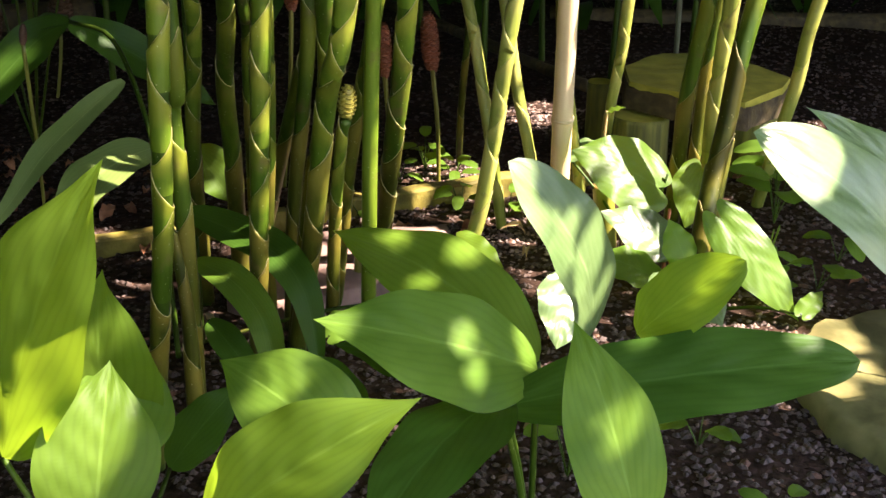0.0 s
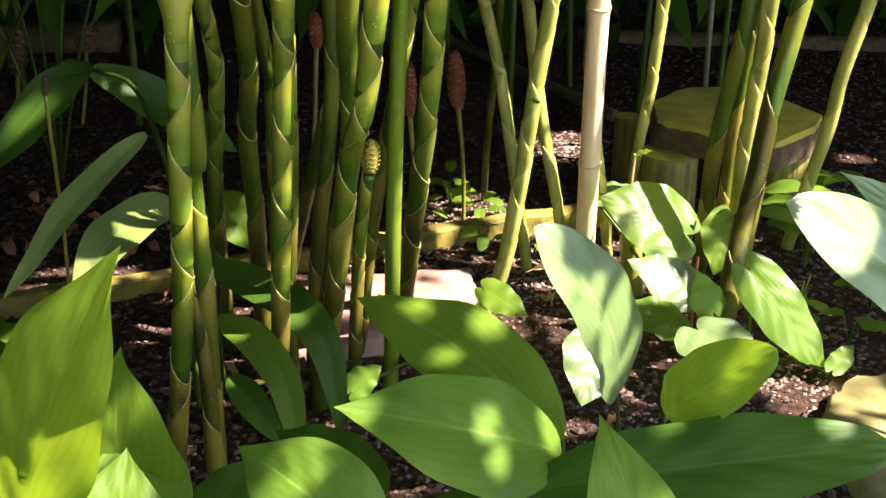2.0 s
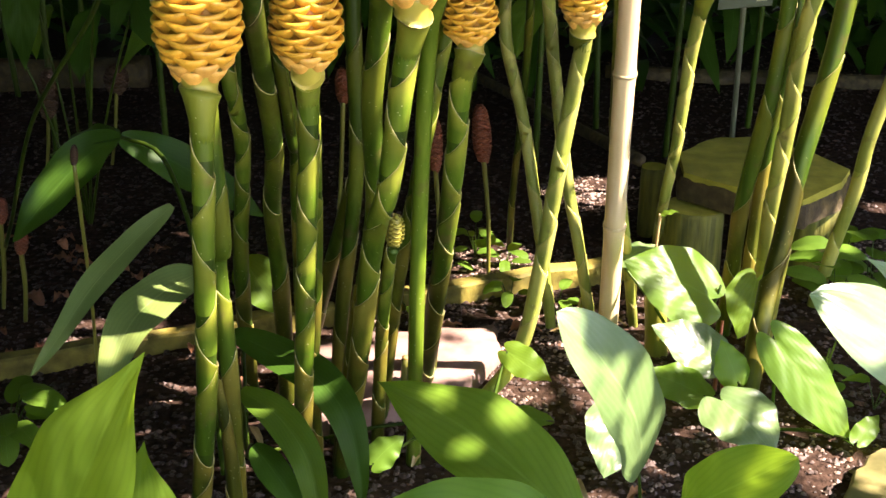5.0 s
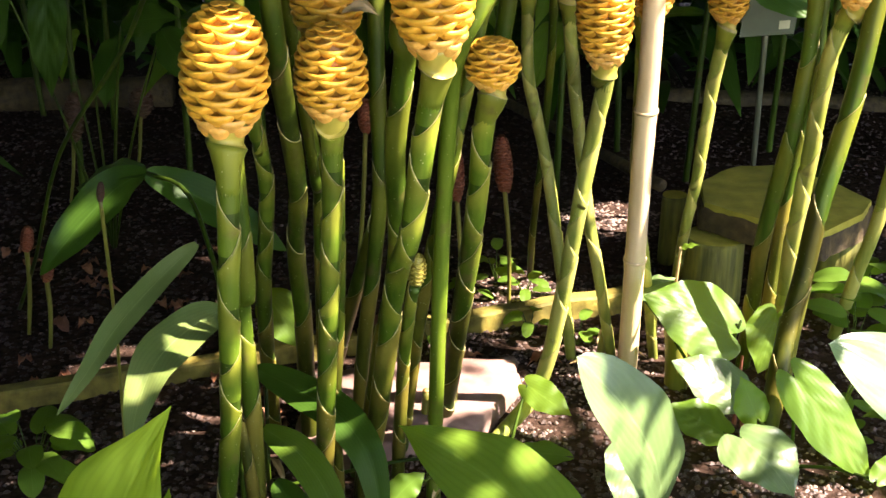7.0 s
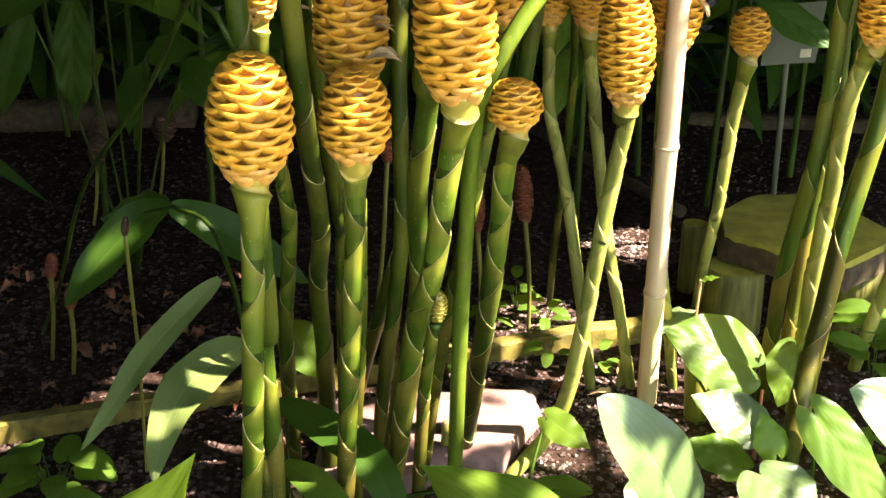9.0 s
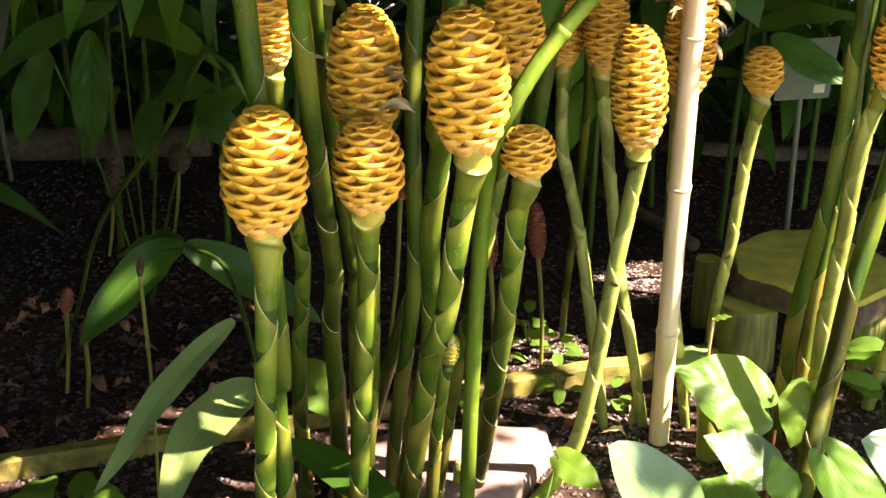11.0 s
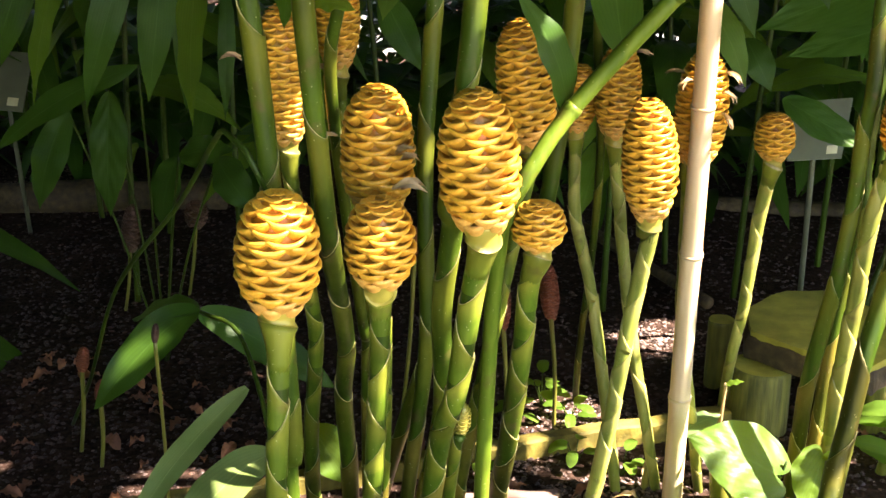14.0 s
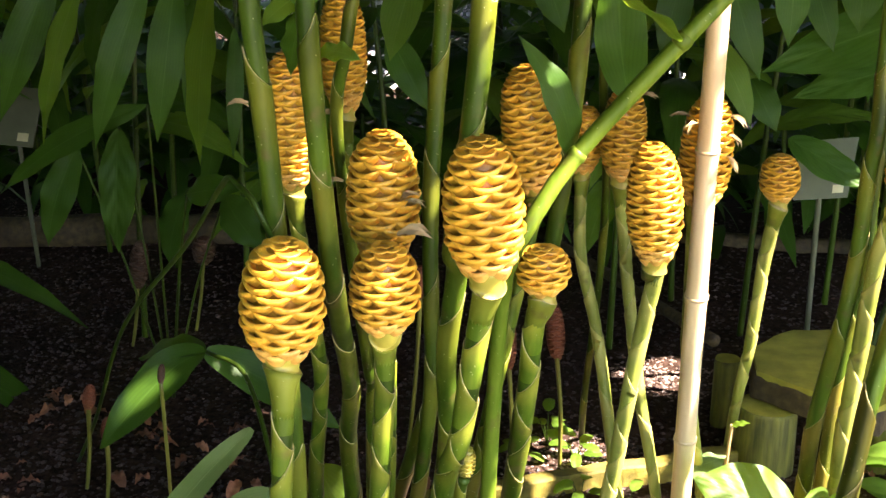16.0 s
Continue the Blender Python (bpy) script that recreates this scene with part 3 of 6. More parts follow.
def beehive(stalk, foot, crown, radius, seed, meshes=None, old=None, pitch=0.215, per_turn=5.5, core_mat=None):
    """The flower cone: a core and its scales in a spiral, each a piece of its own under the cone."""
    rnd = random.Random(seed)
    foot, crown = Vector(foot), Vector(crown)
    axis = (crown - foot).normalized()
    length = (crown - foot).length
    turn = axis.to_track_quat("Z", "Y").to_matrix().to_4x4()
    bm = bmesh.new()
    path = [foot + axis * (length * (i / 14 * 0.95)) for i in range(15)]
    sweep(bm, path, [radius * 0.75 * max(0.05, cone_radius(i / 14)) for i in range(15)], 20)
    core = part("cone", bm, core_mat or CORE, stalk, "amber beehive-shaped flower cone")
    count = max(12, int(length / (radius * pitch) * per_turn))
    phase = rnd.uniform(0, 6)
    base = stalk.location
    # even steps along the outline, so that the crown is closed as well
    outline = [(radius * cone_radius(k / 200), length * k / 200) for k in range(201)]
    run = [0.0]
    for p, q in zip(outline, outline[1:]):
        run.append(run[-1] + math.hypot(q[0] - p[0], q[1] - p[1]))
    k = 0
    count = int(run[-1] / (radius * pitch) * per_turn)
    for i in range(count):
        s = run[-1] * (i + 0.5) / count
        while run[k + 1] < s:
            k += 1
        h = k / 200
        r = radius * cone_radius(h) * rnd.uniform(0.985, 1.015)
        size = max(r, radius * 0.12)
        pool = old if old and h < 0.13 else meshes or (CROWN_BRACTS if h > 0.82 else BRACTS)
        ob = new("bract", pool[i % len(pool)])
        ob.parent = core
        flat = 1.0 if h < 0.5 else 0.22 + 0.78 * max(0.0, min(1.0, (cone_radius(h) - 0.35) / 0.50))
        swirl = Matrix.Rotation(phase + math.tau * i / per_turn + rnd.uniform(-0.05, 0.05), 4, "Z")
        tip = Matrix.Rotation(rnd.uniform(-0.03, 0.03), 4, "Y")
        at = foot + axis * (length * h * 0.985)
        ob.matrix_basis = Matrix.Translation(at - base) @ turn @ swirl @ tip @ Matrix.Diagonal((size, size, radius * flat, 1))
    return core


def sheath(stalk, path, i0, i1, radii, angle, flare=1.06, mat=None):
    """A leaf sheath that wraps the stem from ring i0 to ring i1 and ends in a slanted, dry-edged mouth."""
    bm = bmesh.new()
    uv = bm.loops.layers.uv.new("UVMap")
    n = max(8, i1 - i0 + 1)
    pick = [min(i0 + round((i1 - i0) * k / (n - 1)), len(path) - 1) for k in range(n)]
    sub, rr = [path[i] for i in pick], [radii[i] for i in pick]
    bare = rr[-1] * 0.92
    rr = [r * (0.97 + (flare - 0.97) * (k / (n - 1)) ** 1.5) for k, r in enumerate(rr)]
    top = rr[-1]

    def slant(i, a):
        k = i / (n - 1)
        c = math.cos(a - angle)
        return k ** 2 * top * (1.35 * c + 0.9 * max(0.0, c) ** 6 - 0.25)

    rings = sweep(bm, sub, rr, 18, slant, cap=False)
    level = {v: i / (n - 1) for i, ring in enumerate(rings) for v in ring}
    for f in bm.faces:
        for loop in f.loops:
            loop[uv].uv = (0.5, level[loop.vert])
    t, x, y = axes(sub, n - 1)
    last = rings[-1]
    for depth, lift in ((0.45, 0.055), (1.0, -0.03)):
        ring = []
        for v in rings[-1]:
            c = sub[-1] + t * (v.co - sub[-1]).dot(t)
            out = (v.co - c).normalized()
            ring.append(bm.verts.new(c + out * (top + (bare - top) * depth) + t * top * lift))
        for k in range(18):
            f = bm.faces.new((last[k], last[(k + 1) % 18], ring[(k + 1) % 18], ring[k]))
            f.material_index = 1
        last = ring
    return part("sheath", bm, [mat or SHEATH, RIM], stalk)


LEAFY_TOP = 0.62


def ginger_stalk(points, r0, r1, cone=None, seed=0, immature=False, broken=False, pale=False):
    """A ginger stem in its overlapping sheaths; with a flower cone on top, or going on upwards as a leafy shoot. pale:
    sunlight put into the stem colour.
    """
    rnd = random.Random(seed * 17)
    leafy_shoot = not cone and not broken
    pts = [Vector(p) for p in points]
    if leafy_shoot:
        d = (pts[-1] - pts[-3]).normalized()
        d.z = max(d.z, 0.8)
        pts += [pts[-1] + d * 0.30, pts[-1] + d * 0.62 + Vector((rnd.uniform(-0.08, 0.08), rnd.uniform(-0.05, 0.10), -0.01))]
    if cone:
        foot, crown, radius = Vector(cone[0]), Vector(cone[1]), 0.92 * cone[2]
        pts = [p for p in pts if p.z < foot.z - 0.02] + [foot - (crown - foot).normalized() * radius * 0.35]
    label = "green ginger stalk with an amber beehive cone" if cone else "tall green leafy ginger shoot growing from soil"
    if immature:
        label = "short green ginger stalk with a small unopened bud"
    if broken:
        label = "short blunt green ginger shoot wrapped in sheaths"
    stalk = thing("ginger_stalk", pts[0], label, "ginger plant", "ginger stalks in the clump")
    total = sum((b - a).length for a, b in zip(pts, pts[1:]))
    n = max(24, int(total / 0.006))
    path, length = spline(pts, n)
    radii = [r0 + (r1 - r0) * min(1.0, i / (n - 1) * (length / max(0.1, min(length, 1.0)))) for i in range(n)]
    bm = bmesh.new()
    ends = [r * 0.92 for r in radii]
    if broken:
        for k in range(1, 6):
            ends[-k] *= 0.25 + 0.14 * k
    if leafy_shoot:
        ends = [r * (1 - 0.75 * max(0.0, i / (n - 1) - LEAFY_TOP) / (1 - LEAFY_TOP)) for i, r in enumerate(ends)]
    sweep(bm, path, ends, 14)
    part("stem", bm, SUNLIT_STEM if pale else STEM, stalk)
    # sheaths: short below a cone, long on a leafy shoot
    s, k = rnd.uniform(0.01, 0.04), 0
    while s < length - 0.01:
        gap = (rnd.uniform(0.036, 0.066) if cone else rnd.uniform(0.09, 0.17)) * (1.4 if cone and s < 0.4 * length else 1.0)
        e = min(s + gap * 1.05, length)
        if leafy_shoot and e > LEAFY_TOP * length:
            break
        i0, i1 = int(s / length * (n - 1)), int(e / length * (n - 1))
        if i1 - i0 > 3:
            angle = (k % 2) * math.pi + rnd.uniform(-0.45, 0.45)
            sheath(stalk, path, i0, i1, radii, angle, rnd.uniform(1.03, 1.08), SUNLIT_STEM if pale else FRESH if cone and s > 0.55 * length else OLD_SHEATH if path[i0].z < 0.22 else None)
        s, k = s + gap, k + 1
    if cone:
        axis = (crown - foot).normalized()
        if immature:
            beehive(stalk, foot, crown, radius, seed, PALE_BRACTS, pitch=0.5, per_turn=5, core_mat=COLLAR)
        else:
            bm = bmesh.new()
            uv = bm.loops.layers.uv.new("UVMap")
            levels = (1.75, 1.45, 1.15, 0.90, 0.68, 0.50, 0.47, 0.40, 0.22, 0.05, -0.12)
            cup = max(r1 * 1.45, radius * 0.50)
            widths = (r1 * 0.96, r1 * 1.03, r1 * 1.12, max(r1 * 1.22, radius * 0.37), max(r1 * 1.33, radius * 0.43), cup, cup * 0.97, cup * 0.84, max(cup * 0.86, radius * 0.46), radius * 0.54, radius * 0.60)
            lean = rnd.uniform(0, 6.3)

            def mouth(q, a):
                return (radius * 0.17 * math.cos(a - lean) + radius * 0.08 * max(0.0, math.cos(a - lean)) ** 5) * {4: 0.5, 5: 1.0, 6: 0.97, 7: 0.5}.get(q, 0.0)

            line = [foot + axis * radius * 0.2, foot] + path[::-1]
            centres = []
            for q in levels:
                left, k = (q + 0.2) * radius, 0
                while k < len(line) - 2 and left > (line[k + 1] - line[k]).length:
                    left -= (line[k + 1] - line[k]).length
                    k += 1
                centres.append(line[k] + (line[k + 1] - line[k]).normalized() * left)
            rings = sweep(bm, centres, widths, 20, mouth)
            place = {w: q for q, ring in enumerate(rings) for w in ring}
            for f in bm.faces:
                for loop in f.loops:
                    loop[uv].uv = (0.5, min(1.0, 0.45 + 0.11 * place[loop.vert]))
                low = min(place[w] for w in f.verts)
                f.material_index = 1 if low < 5 else 2 if low == 5 else 0
            part("collar", bm, [COLLAR, FRESH, RIM], stalk, "pale yellow-green flaring collar")
            beehive(stalk, foot, crown, radius, seed, old=OLD_BRACTS)
    if leafy_shoot:
        first = int(LEAFY_TOP * n)
        for j in range(7):
            i = min(n - 2, first + int((n - first) * j / 7))
            p = path[i]
            a = (j % 2) * math.pi + rnd.uniform(-0.6, 0.6) + seed
            out = Vector((math.cos(a), math.sin(a), rnd.uniform(-0.1, 0.45)))
            tip = p + out.normalized() * rnd.uniform(0.26, 0.36)
            if blade_in_shaft(p, tip - p, out.cross(Vector((0, 0, 1))).normalized(), 1.0, 0.032):
                continue
            leaf(stalk, p, tip, rnd.uniform(0.055, 0.075), (0, 0, 1), "GREEN" if j % 2 else "DEEP", arch=0.16, seed=seed * 31 + j)
    return stalk


# ---- ground ----
def ground_height(x, y):
    h = 0.012 * noise.noise(Vector((x * 3, y * 3, 0))) + 0.006 * noise.noise(Vector((x * 14, y * 14, 3)))
    h += 0.05 * max(0.0, min(1.0, (y - 2.0) / 2.0)) * 0.3
    return h


def make_ground():
    """One sheet, fine near the plants and coarser towards the horizon."""
    def steps(lo, hi, fine):
        out, v = [], lo
        while v < hi:
            out.append(v)
            v += fine
        far = [hi]
        gap = fine
        while far[-1] < 60:
            gap *= 1.5
            far.append(far[-1] + gap)
        near = [lo]
        gap = fine
        while near[-1] > -60:
            gap *= 1.5
            near.append(near[-1] - gap)
        return near[:0:-1] + out + far
    xs, ys = steps(-1.6, 1.5, 0.022), steps(0.5, 4.2, 0.022)
    verts = [(x, y, ground_height(x, y) if abs(x) < 4 and -3 < y < 8 else 0.0) for y in ys for x in xs]
    w = len(xs)
    faces = [(j * w + i, j * w + i + 1, (j + 1) * w + i + 1, (j + 1) * w + i) for j in range(len(ys) - 1) for i in range(w - 1)]
    me = bpy.data.meshes.new("ground")
    me.from_pydata(verts, [], faces)
    me.materials.append(SOIL)
    me.polygons.foreach_set("use_smooth", [True] * len(me.polygons))
    tagged(new("ground", me), "dark damp garden soil with crumbs and grit", "soil", kind="structure")


make_ground()


def scatter(name, label, category, mat, count, area, size, seed, flat=0.6):
    """Many small uneven lumps lying on the soil, in one mesh."""
    rnd = random.Random(seed)
    verts, faces = [], []
    shape = [(1, 0, 0), (0.3, 0.95, 0.1), (-0.8, 0.6, 0), (-0.8, -0.6, 0.1), (0.3, -0.95, 0), (0.1, 0.0, 1.0), (0, 0, -0.6)]
    tris = [(0, 1, 5), (1, 2, 5), (2, 3, 5), (3, 4, 5), (4, 0, 5), (1, 0, 6), (2, 1, 6), (3, 2, 6), (4, 3, 6), (0, 4, 6)]
    for _ in range(count):
        x, y = area(rnd)
        r = size * rnd.uniform(0.4, 1.0) ** 1.5 * 1.2
        z = ground_height(x, y) + r * 0.2
        a = rnd.uniform(0, 6.3)
        c, s = math.cos(a), math.sin(a)
        k = len(verts)
        for px, py, pz in shape:
            j = [r * v * rnd.uniform(0.7, 1.3) for v in (px, py * 0.8, pz * flat)]
            verts.append((x + c * j[0] - s * j[1], y + s * j[0] + c * j[1], z + j[2]))
        faces += [tuple(k + i for i in t) for t in tris]
    me = bpy.data.meshes.new(name)
    me.from_pydata(verts, [], faces)
    me.materials.append(mat)
    return tagged(new(name, me), label, category, kind="stuff")


def wide(rnd):
    y = 0.95 + 2.6 * rnd.random() ** 1.3
    return rnd.uniform(-0.55, 0.42) * (y + 0.35), y


scatter("soil_crumbs", "dark crumbs of damp soil and bark", "soil", CLOD, 26000, wide, 0.0062, 3)
scatter("soil_clods", "coarse dark clods of soil and bark chips", "soil", CLOD, 2600, wide, 0.0085, 6, 0.5)
scatter("bark_chips", "reddish brown bark chips on dark soil", "bark chips", CHIP, 900, wide, 0.0080, 7, 0.35)
scatter("pale_grit", "pale pinkish grit scattered on dark soil", "gravel", GRIT, 800, wide, 0.0042, 4)


def patch(x, y, r):
    def area(rnd):
        a, q = rnd.uniform(0, 6.3), r * rnd.random() ** 0.7
        return x + q * 1.3 * math.cos(a), y + q * math.sin(a)
    return area


for px, py, r, c in ((0.20, 2.44, 0.10, 260), (0.03, 2.12, 0.10, 220), (0.10, 1.80, 0.10, 260), (-0.10, 1.95, 0.07, 160), (0.42, 1.50, 0.10, 110), (0.28, 1.45, 0.07, 45), (0.02, 1.60, 0.05, 60), (0.72, 2.15, 0.09, 140), (-1.55, 3.5, 0.15, 220), (1.0, 3.6, 0.3, 300)):
    scatter("grit_patch", "patch of pale pinkish grit on soil", "gravel", GRIT, int(c * 1.7), patch(px, py, r), 0.0048, int(px * 100) + 50)

# ---- bamboo cane ----
def bamboo_cane(points, r):
    path, length = spline(points, 120)
    cane = thing("bamboo_cane", points[0], "pale tan bamboo cane stuck upright in the soil", "cane")
    knots = [i for i in range(120) if i in (22, 45, 66, 92)]
    radii = [r * (1 - 0.1 * i / 119) * (1 + 0.09 * max(math.exp(-((i - k) / 0.9) ** 2) for k in knots)) for i in range(120)]
    bm = bmesh.new()
    sweep(bm, path, radii, 16)
    part("pole", bm, CANE, cane)
    for k in knots:
        bm = bmesh.new()
        sweep(bm, [path[k], path[k].lerp(path[k + 1], 0.5)], [radii[k] * 1.05, radii[k] * 1.05], 16)
        part("node", bm, CANE, cane, "darker ring at a joint of the cane")


bamboo_cane([(0.186, 1.810, -0.02), (0.184, 1.760, 0.398), (0.182, 1.700, 0.899), (0.181, 1.66, 1.25)], 0.0160)


# ---- timber edging, stump and stones ----
def log(name, a, b, r, label, category="log edging", mat=TIMBER, flat=1.0):
    a, b = Vector(a), Vector(b)
    path, _ = spline([a, a.lerp(b, 0.5) + Vector((0, 0, 0.004)), b], 24)
    bm = bmesh.new()
    rnd = random.Random(int(a.x * 1000))
    sweep(bm, path, [r * (1 + 0.06 * math.sin(i * 0.9) + rnd.uniform(-0.04, 0.04)) for i in range(24)], 14)
    ob = mesh_object(name, bm, mat)
    return tagged(ob, label, category)


def edging_board(a, b, thick, height, label, seed):
    """A long weathered board on edge, with worn arrises and a slightly wavy line."""
    a, b = Vector(a), Vector(b)
    d = (b - a).normalized()
    out = Vector((d.y, -d.x, 0))
    rnd = random.Random(seed)
    c = 0.004
    outline = [(-thick / 2, -0.03), (thick / 2, -0.03), (thick / 2, height - c), (thick / 2 - c, height), (-thick / 2 + c, height), (-thick / 2, height - c)]
    bm = bmesh.new()
    rings = []
    for k in range(41):
        p = a.lerp(b, k / 40)
        sway, rise = 0.003 * math.sin(k * 0.45 + seed) + rnd.uniform(-0.0008, 0.0008), 0.002 * math.sin(k * 0.7 + 2 * seed) + rnd.uniform(-0.0006, 0.0006)
        rings.append([bm.verts.new(p + out * (u + sway) + Vector((0, 0, z + rise))) for u, z in outline])
    for p, q in zip(rings, rings[1:]):
        for k in range(6):
            bm.faces.new((p[k], p[(k + 1) % 6], q[(k + 1) % 6], q[k]))
    bm.faces.new(rings[0][::-1])
    bm.faces.new(rings[-1])
    bmesh.ops.recalc_face_normals(bm, faces=bm.faces)
    return tagged(mesh_object("edging_board", bm, OLD_LOG, False), label, "bed edging")


edging_board((-1.25, 1.455, 0.0), (-0.262, 1.868, 0.0), 0.030, 0.034, "weathered yellow-brown timber board edging the bed", 1)
edging_board((-0.258, 1.872, 0.0), (0.345, 2.118, 0.0), 0.032, 0.036, "mossy yellow-green timber board edging the bed", 2)
log("thin_pole", (-0.35, 3.75, 0.03), (0.32, 2.60, 0.03), 0.014, "thin weathered pole lying on the soil", "pole", BARK)


def post(x, y, r, h, label):
    bm = bmesh.new()
    rnd = random.Random(int(x * 977))
    zs = [-0.03, 0.0, h * 0.3, h * 0.6, h * 0.93, h, h]
    rs = [1.02, 1.0, 1.0, 0.99, 0.98, 0.93, 0.0]
    rings = []
    for z, q in zip(zs[:-1], rs[:-1]):
        rings.append([bm.verts.new((x + r * q * (1 + 0.05 * math.sin(3 * k / 28 * 6.283 + x * 50)) * math.cos(k / 28 * 6.283), y + r * q * (1 + 0.05 * math.cos(2 * k / 28 * 6.283)) * math.sin(k / 28 * 6.283), z)) for k in range(28)])
    for p, q in zip(rings, rings[1:]):
        for k in range(28):
            bm.faces.new((p[k], p[(k + 1) % 28], q[(k + 1) % 28], q[k]))
    bm.faces.new(rings[-1]).material_index = 1
    ob = mesh_object("log_post", bm, [TIMBER, LOGTOP], False)
    for pl in ob.data.polygons:
        pl.use_smooth = len(pl.vertices) == 4
    return tagged(ob, label, "log post", "upright edging posts")


post(0.362, 2.112, 0.056, 0.120, "short mossy wooden post with a flat sawn top")
post(0.582, 2.140, 0.053, 0.122, "short mossy wooden post with a flat sawn top")
post(0.306, 2.275, 0.026, 0.135, "narrow dark wooden post beside the log slice")


def slab(name, outline, z0, z1, mat, label, category, seed, drop=0.0):
    """A flat stone with an uneven outline and worn edges."""
    rnd = random.Random(seed)
    bm = bmesh.new()
    ring = []
    n = len(outline)
    for i in range(n):
        a, b = Vector(outline[i]), Vector(outline[(i + 1) % n])
        for k in range(5):
            p = a.lerp(b, k / 5)
            ring.append(p + Vector((rnd.uniform(-0.004, 0.004), rnd.uniform(-0.004, 0.004))))
    c = sum(ring, Vector((0, 0))) / len(ring)
    levels = [(1.03, z0), (1.02, z0 + (z1 - z0) * 0.5), (1.0, z1 - 0.007), (0.97, z1 - 0.001), (0.6, z1), (0.3, z1)]
    rings = []
    for q, z in levels:
        rings.append([bm.verts.new((*(c + (p - c) * q), z + drop * (p.y - c.y) * q + (rnd.uniform(-0.003, 0.003) if z > z0 else 0))) for p in ring])
    for p, q in zip(rings, rings[1:]):
        for k in range(len(ring)):
            bm.faces.new((p[k], p[(k + 1) % len(ring)], q[(k + 1) % len(ring)], q[k]))
    bm.faces.new(rings[-1])
    return tagged(mesh_object(name, bm, mat), label, category)


slab("paving_stone", [(-0.31, 1.70), (-0.258, 1.755), (-0.168, 1.778), (0.004, 1.803), (0.012, 1.735), (-0.043, 1.592), (-0.092, 1.585), (-0.224, 1.514), (-0.31, 1.55)], -0.02, 0.032, STONE, "flat reddish-brown stone lying on the soil", "stone", 5)
slab("lichened_stone", [(0.445, 1.36), (0.47, 1.22), (0.53, 1.12), (0.85, 1.05), (0.85, 1.60), (0.62, 1.51), (0.50, 1.46)], -0.02, 0.03, SLAB, "flat yellowish lichened stone on the soil", "stone", 6)
SLICE = [(0.345, 2.241), (0.39, 2.300), (0.434, 2.338), (0.505, 2.345), (0.60, 2.25), (0.645, 2.163), (0.612, 2.093), (0.524, 2.006), (0.42, 2.062), (0.339, 2.135)]
log_slice = slab("log_slice", SLICE, 0.124, 0.168, BARK, "broad sawn log slice, yellow-green with moss, on posts", "log slice", 8)
bm = bmesh.new()
mid = Vector((0.49, 2.18))
lip, low = [], []
for a, b in zip(SLICE, SLICE[1:] + SLICE[:1]):
    for k in range(4):
        p = mid + (Vector(a).lerp(Vector(b), k / 4) - mid) * 0.985
        lift = 0.0025 * noise.noise(Vector((p.x * 20, p.y * 20, 0)))
        lip.append(bm.verts.new((p.x, p.y, 0.1745 + lift)))
        low.append(bm.verts.new((mid.x + (p.x - mid.x) * 1.01, mid.y + (p.y - mid.y) * 1.01, 0.162)))
inner = [bm.verts.new((mid.x + (v.co.x - mid.x) * 0.45, mid.y + (v.co.y - mid.y) * 0.45, 0.1752)) for v in lip]
for k in range(len(lip)):
    n = (k + 1) % len(lip)
    bm.faces.new((low[k], low[n], lip[n], lip[k]))
    bm.faces.new((lip[k], lip[n], inner[n], inner[k]))
bm.faces.new(inner)
part("sawn_top", bm, LOGTOP, log_slice, "yellow-green mossy sawn top", False)


# ---- the ginger clump ----
ginger_stalk([(-0.328, 1.154, -0.010), (-0.310, 1.140, 0.128), (-0.283, 1.120, 0.312), (-0.269, 1.100, 0.451), (-0.259, 1.100, 0.593), (-0.258, 1.100, 0.632)], 0.0108, 0.0107, cone=((-0.260, 1.110, 0.641), (-0.254, 1.110, 0.754), 0.0410), seed=1)
ginger_stalk([(-0.240, 1.355, -0.010), (-0.233, 1.340, 0.063), (-0.220, 1.310, 0.193), (-0.205, 1.290, 0.376), (-0.193, 1.275, 0.513), (-0.189, 1.265, 0.589)], 0.0112, 0.0116, cone=((-0.186, 1.250, 0.611), (-0.185, 1.250, 0.704), 0.0385), seed=2)
ginger_stalk([(-0.225, 1.420, -0.010), (-0.221, 1.400, 0.175), (-0.207, 1.380, 0.346), (-0.200, 1.360, 0.520), (-0.200, 1.340, 0.645)], 0.0070, 0.0076, cone=((-0.199, 1.330, 0.665), (-0.198, 1.330, 0.803), 0.0416), seed=3)
ginger_stalk([(-0.198, 1.429, -0.010), (-0.191, 1.420, 0.036), (-0.163, 1.380, 0.191), (-0.132, 1.320, 0.391), (-0.112, 1.290, 0.461), (-0.091, 1.270, 0.597), (-0.080, 1.260, 0.648)], 0.0126, 0.0130, cone=((-0.080, 1.250, 0.677), (-0.088, 1.250, 0.819), 0.0429), seed=4)
ginger_stalk([(-0.103, 1.647, -0.010), (-0.065, 1.500, 0.277), (-0.047, 1.450, 0.424), (-0.037, 1.420, 0.544), (-0.030, 1.412, 0.570)], 0.0135, 0.0125, cone=((-0.027, 1.410, 0.598), (-0.028, 1.410, 0.651), 0.0335), seed=5)
ginger_stalk([(-0.156, 1.494, -0.010), (-0.143, 1.480, 0.184), (-0.128, 1.450, 0.299)], 0.0096, 0.0080, cone=((-0.121, 1.440, 0.329), (-0.117, 1.440, 0.372), 0.0126), seed=6, immature=True)
